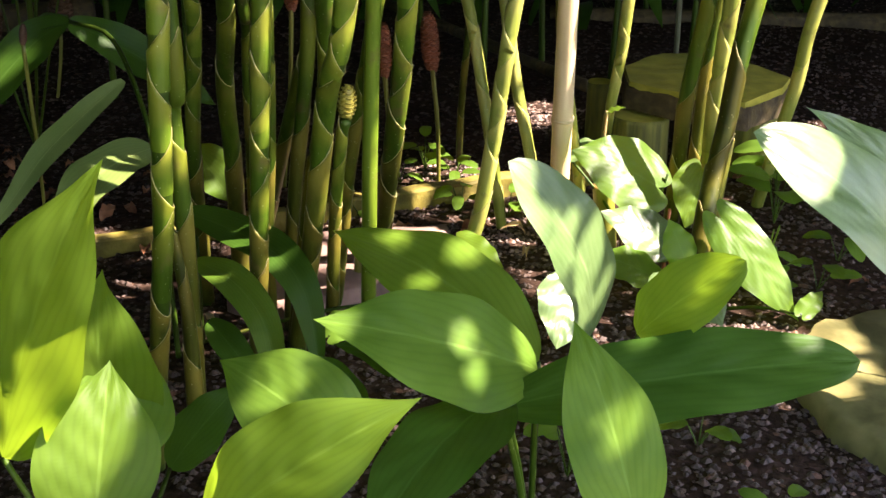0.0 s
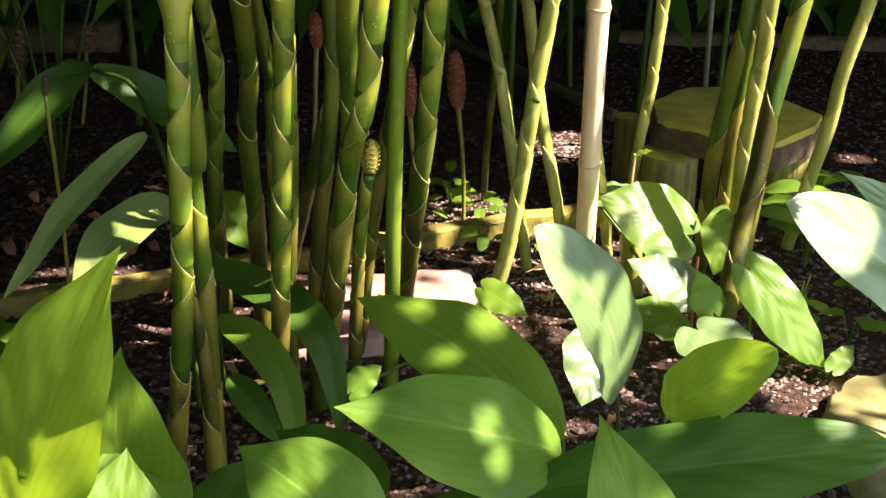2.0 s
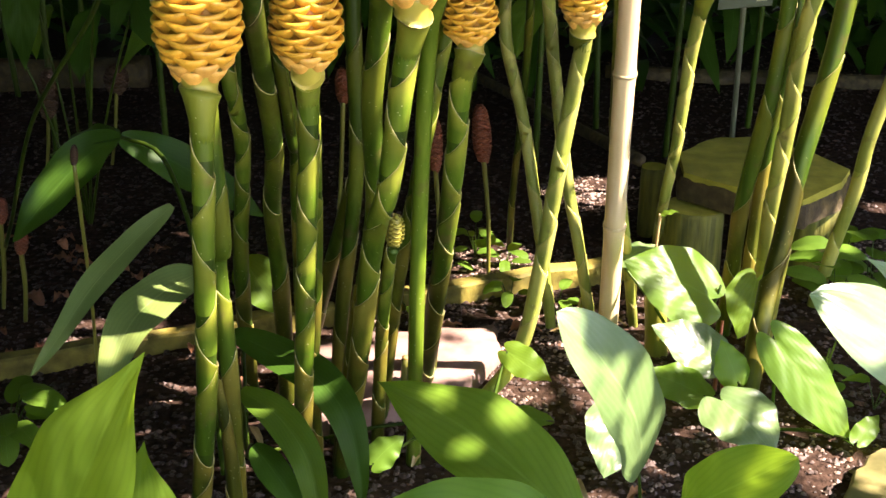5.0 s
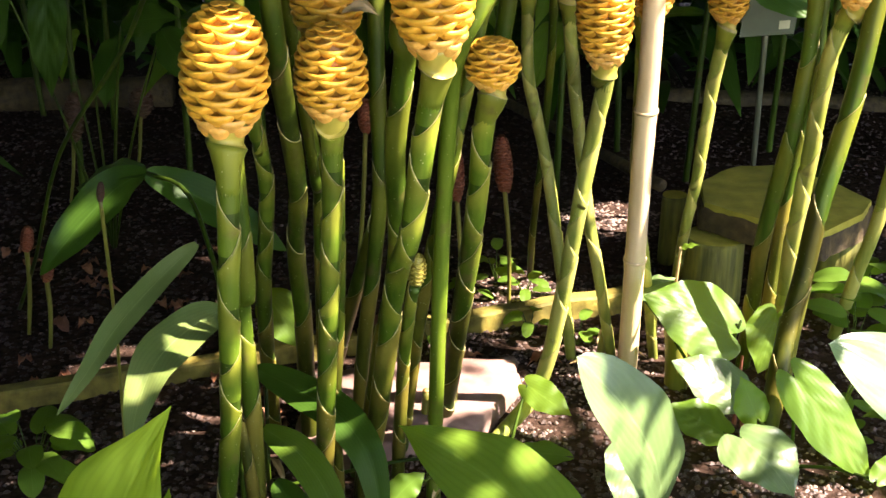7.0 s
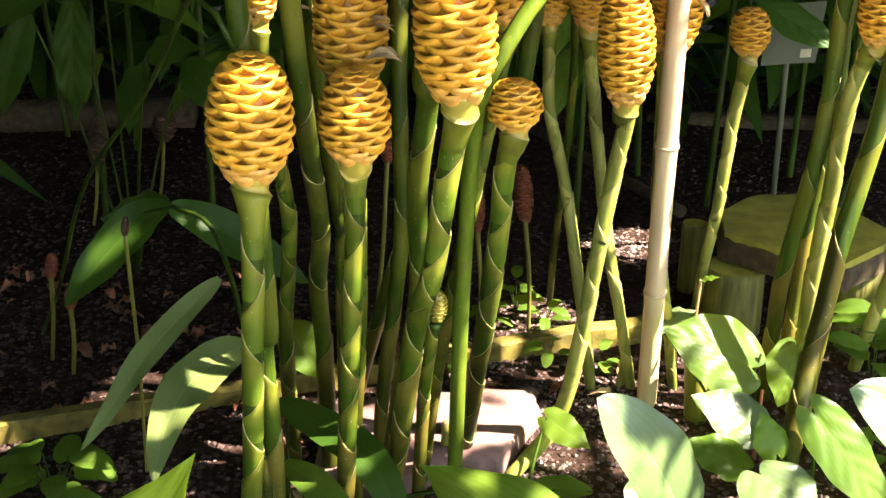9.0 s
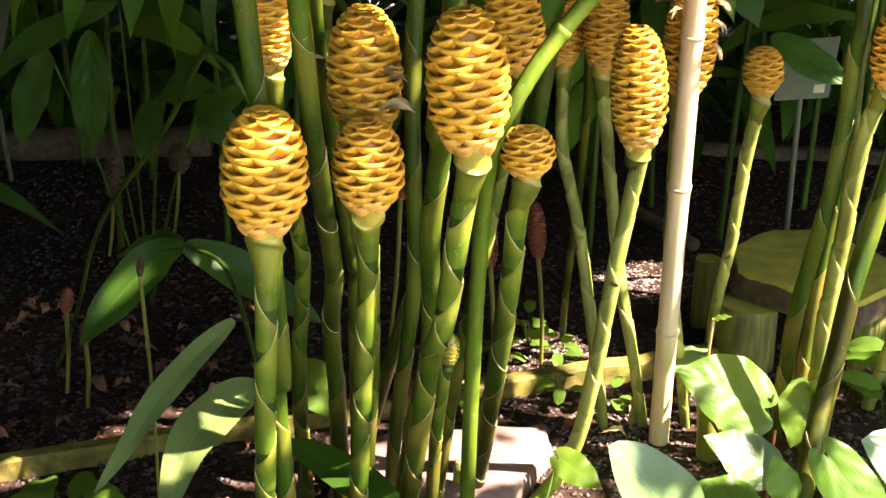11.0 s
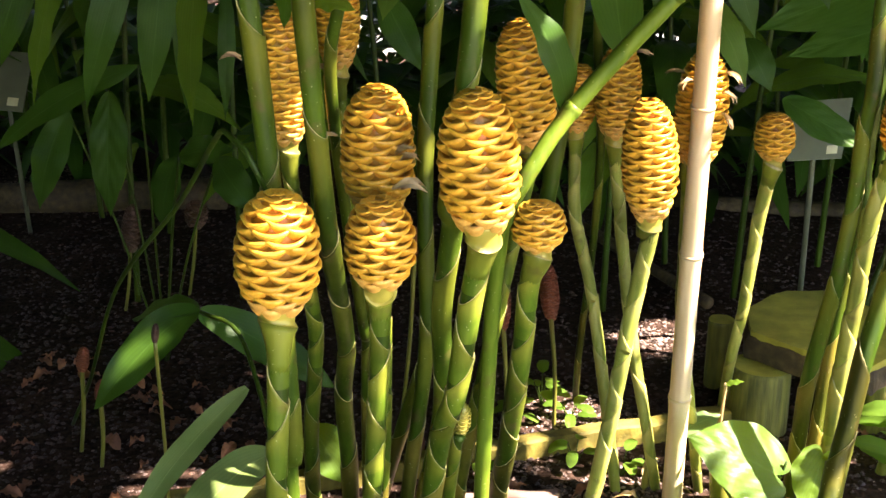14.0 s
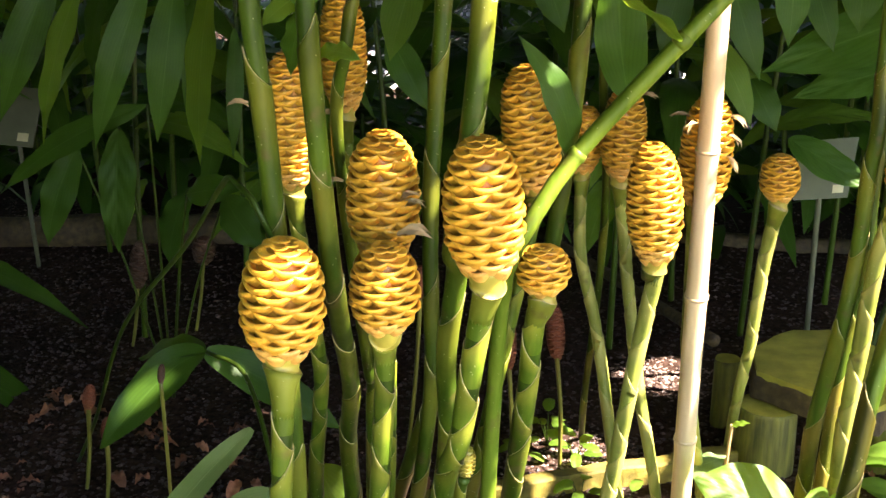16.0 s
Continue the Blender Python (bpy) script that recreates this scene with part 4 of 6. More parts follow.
ginger_stalk([(-0.157, 1.564, -0.010), (-0.150, 1.550, 0.053), (-0.124, 1.500, 0.242), (-0.094, 1.475, 0.397), (-0.073, 1.460, 0.509), (-0.042, 1.470, 0.689)], 0.0105, 0.0093, cone=((-0.039, 1.480, 0.700), (-0.059, 1.480, 0.847), 0.0356), seed=7)
ginger_stalk([(-0.095, 1.660, -0.010), (-0.061, 1.620, 0.328), (-0.017, 1.580, 0.627), (-0.001, 1.570, 0.763), (0.007, 1.560, 0.882), (0.010, 1.550, 1.007)], 0.0096, 0.0121, seed=27)
ginger_stalk([(-0.297, 1.725, -0.010), (-0.295, 1.720, 0.026), (-0.271, 1.660, 0.346), (-0.281, 1.620, 0.516), (-0.291, 1.600, 0.753)], 0.0066, 0.0081, cone=((-0.292, 1.600, 0.766), (-0.292, 1.600, 0.921), 0.0314), seed=28)
ginger_stalk([(-0.204, 1.450, -0.010), (-0.191, 1.440, 0.078), (-0.167, 1.420, 0.233), (-0.138, 1.385, 0.390), (-0.132, 1.340, 0.541), (-0.117, 1.310, 0.651), (-0.118, 1.300, 0.688), (-0.095, 1.300, 0.858), (-0.083, 1.300, 1.007)], 0.0104, 0.0127, seed=8)
ginger_stalk([(-0.216, 1.509, -0.010), (-0.207, 1.500, 0.100), (-0.196, 1.490, 0.211), (-0.167, 1.470, 0.428), (-0.165, 1.460, 0.608), (-0.162, 1.460, 0.723), (-0.147, 1.460, 0.920), (-0.144, 1.460, 1.012)], 0.0094, 0.0104, seed=9)
ginger_stalk([(-0.289, 1.664, -0.010), (-0.259, 1.620, 0.103), (-0.213, 1.550, 0.265), (-0.179, 1.500, 0.378)], 0.0115, 0.0094, seed=10, broken=True)
ginger_stalk([(-0.291, 1.570, -0.010), (-0.287, 1.550, 0.068), (-0.277, 1.500, 0.238), (-0.269, 1.440, 0.370), (-0.247, 1.360, 0.487), (-0.222, 1.180, 0.668), (-0.218, 1.120, 0.800), (-0.216, 1.080, 0.933), (-0.212, 1.050, 1.034)], 0.0127, 0.0094, seed=11)
ginger_stalk([(-0.346, 1.585, -0.010), (-0.341, 1.560, 0.079), (-0.328, 1.500, 0.270), (-0.308, 1.470, 0.433), (-0.308, 1.450, 0.506), (-0.311, 1.440, 0.539), (-0.319, 1.420, 0.699)], 0.0113, 0.0092, cone=((-0.320, 1.420, 0.713), (-0.321, 1.420, 0.871), 0.0316), seed=12)
ginger_stalk([(-0.289, 1.223, -0.010), (-0.287, 1.220, 0.071), (-0.282, 1.210, 0.277), (-0.282, 1.200, 0.413), (-0.273, 1.190, 0.455), (-0.273, 1.160, 0.736), (-0.274, 1.140, 0.861), (-0.276, 1.120, 0.964), (-0.276, 1.110, 1.035)], 0.0103, 0.0104, seed=13)
ginger_stalk([(-0.283, 1.190, -0.010), (-0.283, 1.190, 0.085), (-0.283, 1.190, 0.182), (-0.291, 1.190, 0.286)], 0.0137, 0.0045, seed=14, broken=True)
ginger_stalk([(-0.279, 1.616, -0.010), (-0.275, 1.600, 0.057), (-0.255, 1.520, 0.344), (-0.245, 1.480, 0.438), (-0.244, 1.450, 0.477), (-0.257, 1.380, 0.775), (-0.236, 1.340, 0.889), (-0.213, 1.320, 1.005)], 0.0062, 0.0073, seed=15)
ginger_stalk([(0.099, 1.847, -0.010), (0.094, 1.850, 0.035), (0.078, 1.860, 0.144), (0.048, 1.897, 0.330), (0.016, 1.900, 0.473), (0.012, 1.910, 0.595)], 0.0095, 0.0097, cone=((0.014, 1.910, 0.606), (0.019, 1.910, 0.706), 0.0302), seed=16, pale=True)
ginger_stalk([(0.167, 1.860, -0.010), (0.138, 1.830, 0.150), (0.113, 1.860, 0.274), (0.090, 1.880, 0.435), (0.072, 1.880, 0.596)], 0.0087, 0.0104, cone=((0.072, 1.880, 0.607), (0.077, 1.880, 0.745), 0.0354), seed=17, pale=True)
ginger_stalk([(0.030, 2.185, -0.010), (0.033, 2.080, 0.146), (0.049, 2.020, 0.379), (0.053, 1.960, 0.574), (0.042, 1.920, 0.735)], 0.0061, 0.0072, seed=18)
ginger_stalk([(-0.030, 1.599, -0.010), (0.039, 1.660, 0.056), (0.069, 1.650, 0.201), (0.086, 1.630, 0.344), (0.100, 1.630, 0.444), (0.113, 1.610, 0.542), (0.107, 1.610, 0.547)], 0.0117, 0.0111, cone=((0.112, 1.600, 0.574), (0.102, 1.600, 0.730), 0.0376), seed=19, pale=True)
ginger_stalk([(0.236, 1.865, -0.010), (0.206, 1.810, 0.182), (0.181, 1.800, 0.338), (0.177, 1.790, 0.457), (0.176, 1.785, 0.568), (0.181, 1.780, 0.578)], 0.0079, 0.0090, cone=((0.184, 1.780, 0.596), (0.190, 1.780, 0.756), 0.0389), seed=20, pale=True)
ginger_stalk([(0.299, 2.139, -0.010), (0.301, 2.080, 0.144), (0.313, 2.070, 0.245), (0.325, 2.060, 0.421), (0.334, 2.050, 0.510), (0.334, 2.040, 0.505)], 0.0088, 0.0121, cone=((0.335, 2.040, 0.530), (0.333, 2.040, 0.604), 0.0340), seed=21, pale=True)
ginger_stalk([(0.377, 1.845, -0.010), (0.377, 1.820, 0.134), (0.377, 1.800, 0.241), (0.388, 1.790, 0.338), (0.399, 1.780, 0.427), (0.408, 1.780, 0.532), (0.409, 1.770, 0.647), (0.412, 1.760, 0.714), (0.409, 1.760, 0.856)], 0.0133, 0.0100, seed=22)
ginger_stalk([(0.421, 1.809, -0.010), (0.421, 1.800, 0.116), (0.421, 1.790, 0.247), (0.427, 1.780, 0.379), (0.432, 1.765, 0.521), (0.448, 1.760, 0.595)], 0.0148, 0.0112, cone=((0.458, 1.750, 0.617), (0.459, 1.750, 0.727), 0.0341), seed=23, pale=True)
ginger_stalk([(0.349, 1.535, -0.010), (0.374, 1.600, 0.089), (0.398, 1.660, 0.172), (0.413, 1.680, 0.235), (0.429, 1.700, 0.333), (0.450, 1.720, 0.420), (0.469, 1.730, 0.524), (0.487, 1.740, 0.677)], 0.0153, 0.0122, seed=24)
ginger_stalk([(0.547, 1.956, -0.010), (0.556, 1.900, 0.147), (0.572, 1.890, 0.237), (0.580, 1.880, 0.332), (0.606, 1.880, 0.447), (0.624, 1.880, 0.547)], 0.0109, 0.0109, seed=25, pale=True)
ginger_stalk([(0.406, 1.860, -0.010), (0.411, 1.860, 0.104), (0.420, 1.860, 0.302), (0.441, 1.860, 0.484), (0.440, 1.860, 0.619)], 0.0110, 0.0087, seed=26)


# ---- broad-leaved plants in front ----
left_clump = thing("ginger_seedling", (-0.30, 0.86, 0), "young ginger plant with broad bright green leaves", "ginger plant")
centre_clump = thing("ginger_seedling", (0.09, 1.02, 0), "young ginger plant with broad green leaves", "ginger plant")
white_leaf_plant = thing("ginger_seedling", (0.19, 1.32, 0), "small plant with one upright broad pale green leaf", "ginger plant")
round_leaf_plant = thing("ginger_seedling", (0.185, 1.06, 0), "small plant with one rounded yellow-green leaf", "ginger plant")
broad_leaf_plant = thing("ginger_seedling", (0.60, 1.28, 0), "plant with broad glossy pale green leaves", "ginger plant")
arum_front = thing("arum_plant", (0.31, 1.72, 0), "low plant with glossy heart-shaped green leaves", "arum plant", "heart-leaved plants")
arum_right = thing("arum_plant", (0.40, 1.56, 0), "low plant with glossy heart-shaped green leaves", "arum plant", "heart-leaved plants")
arum_small = thing("arum_plant", (0.0, 1.58, 0), "low seedling with small yellow-green heart-shaped leaves", "arum plant", "heart-leaved plants")
arum_folded = thing("arum_plant", (0.20, 1.47, 0), "low plant with one drooping heart-shaped leaf", "arum plant", "heart-leaved plants")
strap_leaf_plant = thing("strap_leaf_plant", (-0.33, 1.46, 0), "plant with dark green drooping strap leaves", "ginger plant")
drooping_shoot = thing("drooping_ginger_shoot", (-0.36, 1.42, 0), "thin bent ginger shoot with drooping leaves", "ginger plant")
hanging_foliage = thing("hanging_ginger_shoot", (-1.30, 2.0, 0), "arching ginger shoot with hanging dark green leaves", "ginger plant")
shade_foliage = thing("shaded_ginger_shoot", (-0.80, 2.25, 0), "ginger shoot with dark leaves in deep shade", "ginger plant")
right_foliage = thing("arching_ginger_shoot", (0.55, 2.35, 0), "tall ginger shoot with arching green leaves behind the clump", "ginger plant")
arm = thing("arching_ginger_shoot", (-0.10, 1.40, 0), "bent green ginger shoot with leaves at its nodes", "ginger plant")
leaf(left_clump, (-0.373, 0.860, 0.214), (-0.278, 0.930, 0.457), 0.146, (-0.65, -0.72, 0.15), mat='LIME', seed=1)
leaf(left_clump, (-0.305, 0.980, 0.140), (-0.312, 1.000, 0.325), 0.100, (-0.1, -0.9, 0.3), mat='LIME', seed=2)
leaf(left_clump, (-0.301, 0.930, 0.155), (-0.292, 1.000, 0.253), 0.085, (0.2, -0.7, 0.6), mat='GREEN', seed=3)
leaf(left_clump, (-0.285, 0.800, 0.172), (-0.278, 0.880, 0.297), 0.092, (0.3, -0.65, 0.68), mat='LIME', seed=4)
leaf(left_clump, (-0.067, 0.840, 0.222), (-0.191, 0.900, 0.286), 0.085, (-0.2, -0.6, 0.75), mat='GREEN', seed=5)
leaf(left_clump, (-0.171, 0.720, 0.244), (-0.014, 0.700, 0.369), 0.075, (-0.1, -0.75, 0.6), mat='LIME', seed=6)
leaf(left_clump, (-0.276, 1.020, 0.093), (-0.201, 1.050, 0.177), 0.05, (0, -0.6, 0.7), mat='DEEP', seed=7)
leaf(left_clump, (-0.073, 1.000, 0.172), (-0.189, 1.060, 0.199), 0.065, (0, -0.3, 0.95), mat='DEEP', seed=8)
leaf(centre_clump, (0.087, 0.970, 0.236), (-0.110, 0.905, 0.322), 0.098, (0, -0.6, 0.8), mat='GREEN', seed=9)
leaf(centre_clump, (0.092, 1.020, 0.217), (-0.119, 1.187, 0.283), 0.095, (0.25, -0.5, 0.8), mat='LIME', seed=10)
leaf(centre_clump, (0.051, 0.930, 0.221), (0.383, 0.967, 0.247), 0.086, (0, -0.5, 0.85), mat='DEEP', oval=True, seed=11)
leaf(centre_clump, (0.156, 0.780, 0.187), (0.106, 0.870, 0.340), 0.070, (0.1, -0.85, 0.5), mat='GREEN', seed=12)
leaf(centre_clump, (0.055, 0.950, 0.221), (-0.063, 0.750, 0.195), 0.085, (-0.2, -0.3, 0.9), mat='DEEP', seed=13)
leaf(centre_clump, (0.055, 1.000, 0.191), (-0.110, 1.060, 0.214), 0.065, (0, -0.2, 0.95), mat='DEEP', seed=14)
leaf(white_leaf_plant, (0.181, 1.300, 0.097), (0.071, 1.240, 0.343), 0.104, (0.36, -0.62, 0.7), mat='GLOSS', oval=True, seed=15)
leaf(round_leaf_plant, (0.188, 1.030, 0.241), (0.263, 0.950, 0.356), 0.064, (-0.1, -0.75, 0.6), mat='GREEN', oval=True, seed=16)
leaf(broad_leaf_plant, (0.579, 1.250, 0.133), (0.322, 1.190, 0.393), 0.120, (0.34, -0.62, 0.7), mat='GLOSS', oval=True, seed=17)
leaf(broad_leaf_plant, (0.619, 1.350, 0.205), (0.407, 1.300, 0.386), 0.07, (0.3, -0.6, 0.75), mat='GLOSS', seed=18)
leaf(arum_front, (0.327, 1.710, 0.131), (0.192, 1.705, 0.193), 0.125, (-0.15, -0.6, 0.75), heart=True, mat='ARUM', seed=20)
leaf(arum_front, (0.400, 1.750, 0.146), (0.373, 1.710, 0.064), 0.085, (0.3, -0.7, 0.5), heart=True, mat='LIME', seed=21)
leaf(arum_front, (0.335, 1.640, 0.070), (0.231, 1.640, 0.121), 0.085, (0.3, -0.6, 0.75), heart=True, mat='GLOSS', seed=22)
leaf(arum_front, (0.299, 1.550, 0.057), (0.214, 1.580, 0.079), 0.07, (0, -0.4, 0.9), heart=True, mat='ARUM', seed=25)
leaf(arum_front, (0.196, 1.800, 0.152), (0.256, 1.830, 0.165), 0.045, (0, -0.4, 0.9), heart=True, mat='GLOSS', seed=29)
leaf(arum_right, (0.393, 1.570, 0.137), (0.505, 1.520, 0.001), 0.082, (0.2, -0.75, 0.6), heart=True, mat='ARUM', seed=23)
leaf(arum_right, (0.312, 1.500, 0.082), (0.372, 1.420, 0.044), 0.11, (0.3, -0.55, 0.8), heart=True, mat='GLOSS', seed=24)
leaf(arum_right, (0.343, 1.550, 0.083), (0.318, 1.570, 0.138), 0.05, (0, -0.6, 0.8), heart=True, mat='ARUM', seed=26)
leaf(arum_right, (0.502, 1.500, 0.021), (0.543, 1.550, 0.034), 0.032, (0, -0.5, 0.8), heart=True, mat='ARUM', seed=28)
leaf(arum_small, (0.024, 1.640, 0.073), (0.089, 1.600, 0.047), 0.05, (0.1, -0.6, 0.7), heart=True, mat='LIME', seed=27)
leaf(arum_small, (-0.145, 1.350, 0.067), (-0.107, 1.380, 0.091), 0.042, (0, -0.5, 0.8), heart=True, mat='ARUM', seed=30)
leaf(arum_folded, (0.172, 1.460, 0.091), (0.149, 1.390, 0.027), 0.09, (0.25, -0.75, 0.6), heart=True, mat='GLOSS', seed=31)
bent_leaf(strap_leaf_plant, [(-0.332, 1.445, 0.199), (-0.269, 1.41, 0.189), (-0.211, 1.37, 0.176), (-0.172, 1.33, 0.144), (-0.157, 1.31, 0.076), (-0.155, 1.30, 0.035)], 0.050, "DEEP", seed=32)
bent_leaf(strap_leaf_plant, [(-0.301, 1.335, 0.180), (-0.25, 1.29, 0.174), (-0.212, 1.25, 0.146), (-0.198, 1.23, 0.097), (-0.194, 1.22, 0.045)], 0.042, "GREEN", seed=33)
bent_leaf(strap_leaf_plant, [(-0.297, 1.36, 0.085), (-0.264, 1.33, 0.061), (-0.226, 1.30, 0.024)], 0.040, "DEEP", seed=34)
leaf(strap_leaf_plant, (-0.355, 1.620, 0.229), (-0.296, 1.580, 0.156), 0.06, (0.2, -0.7, 0.6), mat='GREEN', seed=35)
leaf(strap_leaf_plant, (0.089, 1.500, 0.042), (-0.016, 1.500, 0.034), 0.035, (0, -0.4, 0.9), mat='GREEN', seed=36)
bent_leaf(drooping_shoot, [(-0.398, 1.455, 0.372), (-0.436, 1.40, 0.344), (-0.466, 1.33, 0.318), (-0.491, 1.27, 0.282), (-0.509, 1.225, 0.258)], 0.034, "DUSTY", 0.25, seed=37)
bent_leaf(drooping_shoot, [(-0.364, 1.435, 0.291), (-0.392, 1.38, 0.293), (-0.412, 1.30, 0.291), (-0.42, 1.24, 0.266), (-0.42, 1.20, 0.235)], 0.058, "DUSTY", 0.20, seed=38)
bent_leaf(drooping_shoot, [(-0.502, 1.60, 0.411), (-0.544, 1.60, 0.389), (-0.591, 1.58, 0.345), (-0.650, 1.55, 0.277)], 0.062, "DEEP", 0.22, seed=39)
bent_leaf(drooping_shoot, [(-0.502, 1.60, 0.411), (-0.46, 1.61, 0.387), (-0.393, 1.62, 0.342), (-0.320, 1.63, 0.286)], 0.058, "DEEP", 0.22, seed=40)
leaf(drooping_shoot, (-0.499, 1.597, 0.411), (-0.658, 1.750, 0.321), 0.05, (-0.1, -0.4, 0.9), mat='DEEP', seed=41)
for k, (top, end, w) in enumerate((
    ((-0.843, 2.0, 0.896), (-0.953, 1.97, 0.641), 0.081), ((-0.77, 1.95, 0.893), (-0.857, 1.92, 0.618), 0.07),
    ((-0.648, 1.9, 0.908), (-0.749, 1.87, 0.625), 0.064), ((-0.783, 2.1, 0.886), (-0.823, 2.07, 0.689), 0.06),
    ((-0.642, 2.0, 0.88), (-0.684, 1.97, 0.613), 0.072), ((-0.535, 1.85, 0.898), (-0.563, 1.82, 0.618), 0.071),
    ((-0.631, 2.05, 0.84), (-0.638, 2.02, 0.586), 0.059), ((-0.914, 2.0, 0.895), (-0.979, 1.97, 0.734), 0.077),
    ((-0.55, 2.0, 0.80), (-0.557, 1.97, 0.588), 0.036),
)):
    leaf(hanging_foliage, top, end, 0.72 * w, ((0.35, -0.75, 0.45), (-0.35, -0.75, 0.45))[k % 2], mat=("DEEP", "GREEN")[k % 4 == 1], wave=0.003, arch=0.10, seed=50 + k)
    petiole(hanging_foliage, (-0.70, 1.95, 1.02), top, 0.002, 0.1)
for k, (top, end, w) in enumerate((
    ((-0.926, 2.2, 0.542), (-0.991, 2.17, 0.353), 0.058), ((-0.861, 2.25, 0.568), (-0.873, 2.22, 0.325), 0.065),
    ((-0.745, 2.1, 0.649), (-1.022, 2.07, 0.485), 0.045), ((-0.651, 2.0, 0.517), (-0.543, 1.97, 0.539), 0.048),
    ((-0.755, 2.3, 0.431), (-0.784, 2.25, 0.294), 0.06), ((-0.60, 2.05, 0.50), (-0.52, 2.0, 0.42), 0.06),
)):
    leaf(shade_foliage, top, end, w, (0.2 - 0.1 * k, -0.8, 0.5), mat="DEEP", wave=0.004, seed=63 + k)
leaf(arm, (0.001, 1.440, 0.747), (-0.061, 1.400, 0.893), 0.04, (0.5, -0.6, 0.3), mat='DEEP', seed=70)
leaf(arm, (0.067, 1.520, 0.793), (0.051, 1.500, 0.992), 0.055, (-0.2, -0.9, 0.2), mat='DEEP', seed=71)
leaf(arm, (-0.218, 1.170, 0.975), (-0.274, 1.140, 0.936), 0.030, (0.2, -0.5, 0.85), mat='GREEN', seed=73)
leaf(arm, (-0.262, 1.290, 0.935), (-0.279, 1.270, 0.868), 0.034, (-0.5, -0.7, 0.4), mat='DEEP', seed=74)
leaf(arm, (-0.238, 1.200, 0.905), (-0.190, 1.180, 0.902), 0.022, (0.1, -0.6, 0.8), mat='GREEN', seed=75)
leaf(arm, (0.112, 1.400, 0.887), (0.001, 1.300, 0.959), 0.05, (-0.2, -0.3, 0.9), mat='GREEN', seed=72)
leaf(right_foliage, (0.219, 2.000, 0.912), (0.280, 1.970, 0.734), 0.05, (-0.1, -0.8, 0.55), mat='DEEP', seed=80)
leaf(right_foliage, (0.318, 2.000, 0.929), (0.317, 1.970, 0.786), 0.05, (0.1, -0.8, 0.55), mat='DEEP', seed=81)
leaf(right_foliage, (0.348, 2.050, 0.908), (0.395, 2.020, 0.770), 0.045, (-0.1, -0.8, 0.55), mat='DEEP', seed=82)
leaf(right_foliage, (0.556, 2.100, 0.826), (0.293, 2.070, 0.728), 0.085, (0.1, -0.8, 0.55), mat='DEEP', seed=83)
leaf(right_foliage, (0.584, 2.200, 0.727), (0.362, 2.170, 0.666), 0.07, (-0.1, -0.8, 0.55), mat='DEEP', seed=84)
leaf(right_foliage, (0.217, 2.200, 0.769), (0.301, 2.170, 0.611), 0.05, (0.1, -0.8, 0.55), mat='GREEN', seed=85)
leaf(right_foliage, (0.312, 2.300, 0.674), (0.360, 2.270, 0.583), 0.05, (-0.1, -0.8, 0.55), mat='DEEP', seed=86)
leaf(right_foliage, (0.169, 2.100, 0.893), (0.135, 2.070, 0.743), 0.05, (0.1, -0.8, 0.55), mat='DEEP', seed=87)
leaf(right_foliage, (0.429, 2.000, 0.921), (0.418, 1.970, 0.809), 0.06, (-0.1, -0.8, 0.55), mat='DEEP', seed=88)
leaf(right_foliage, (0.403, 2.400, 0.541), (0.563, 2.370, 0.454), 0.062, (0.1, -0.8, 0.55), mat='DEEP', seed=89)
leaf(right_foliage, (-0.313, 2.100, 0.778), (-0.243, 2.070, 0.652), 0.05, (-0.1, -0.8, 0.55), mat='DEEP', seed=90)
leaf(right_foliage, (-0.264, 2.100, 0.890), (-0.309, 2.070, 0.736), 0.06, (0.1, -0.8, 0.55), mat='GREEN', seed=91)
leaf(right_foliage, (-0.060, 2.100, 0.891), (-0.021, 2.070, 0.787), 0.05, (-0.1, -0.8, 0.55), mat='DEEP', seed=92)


# ---- further plants ----

def stem_tube(plant, points, r0, r1, name="stem", mat=None):
    path, _ = spline(points, 30)
    bm = bmesh.new()
    sweep(bm, path, [r0 + (r1 - r0) * i / 29 for i in range(30)], 10)
    return part(name, bm, mat or STEM, plant)


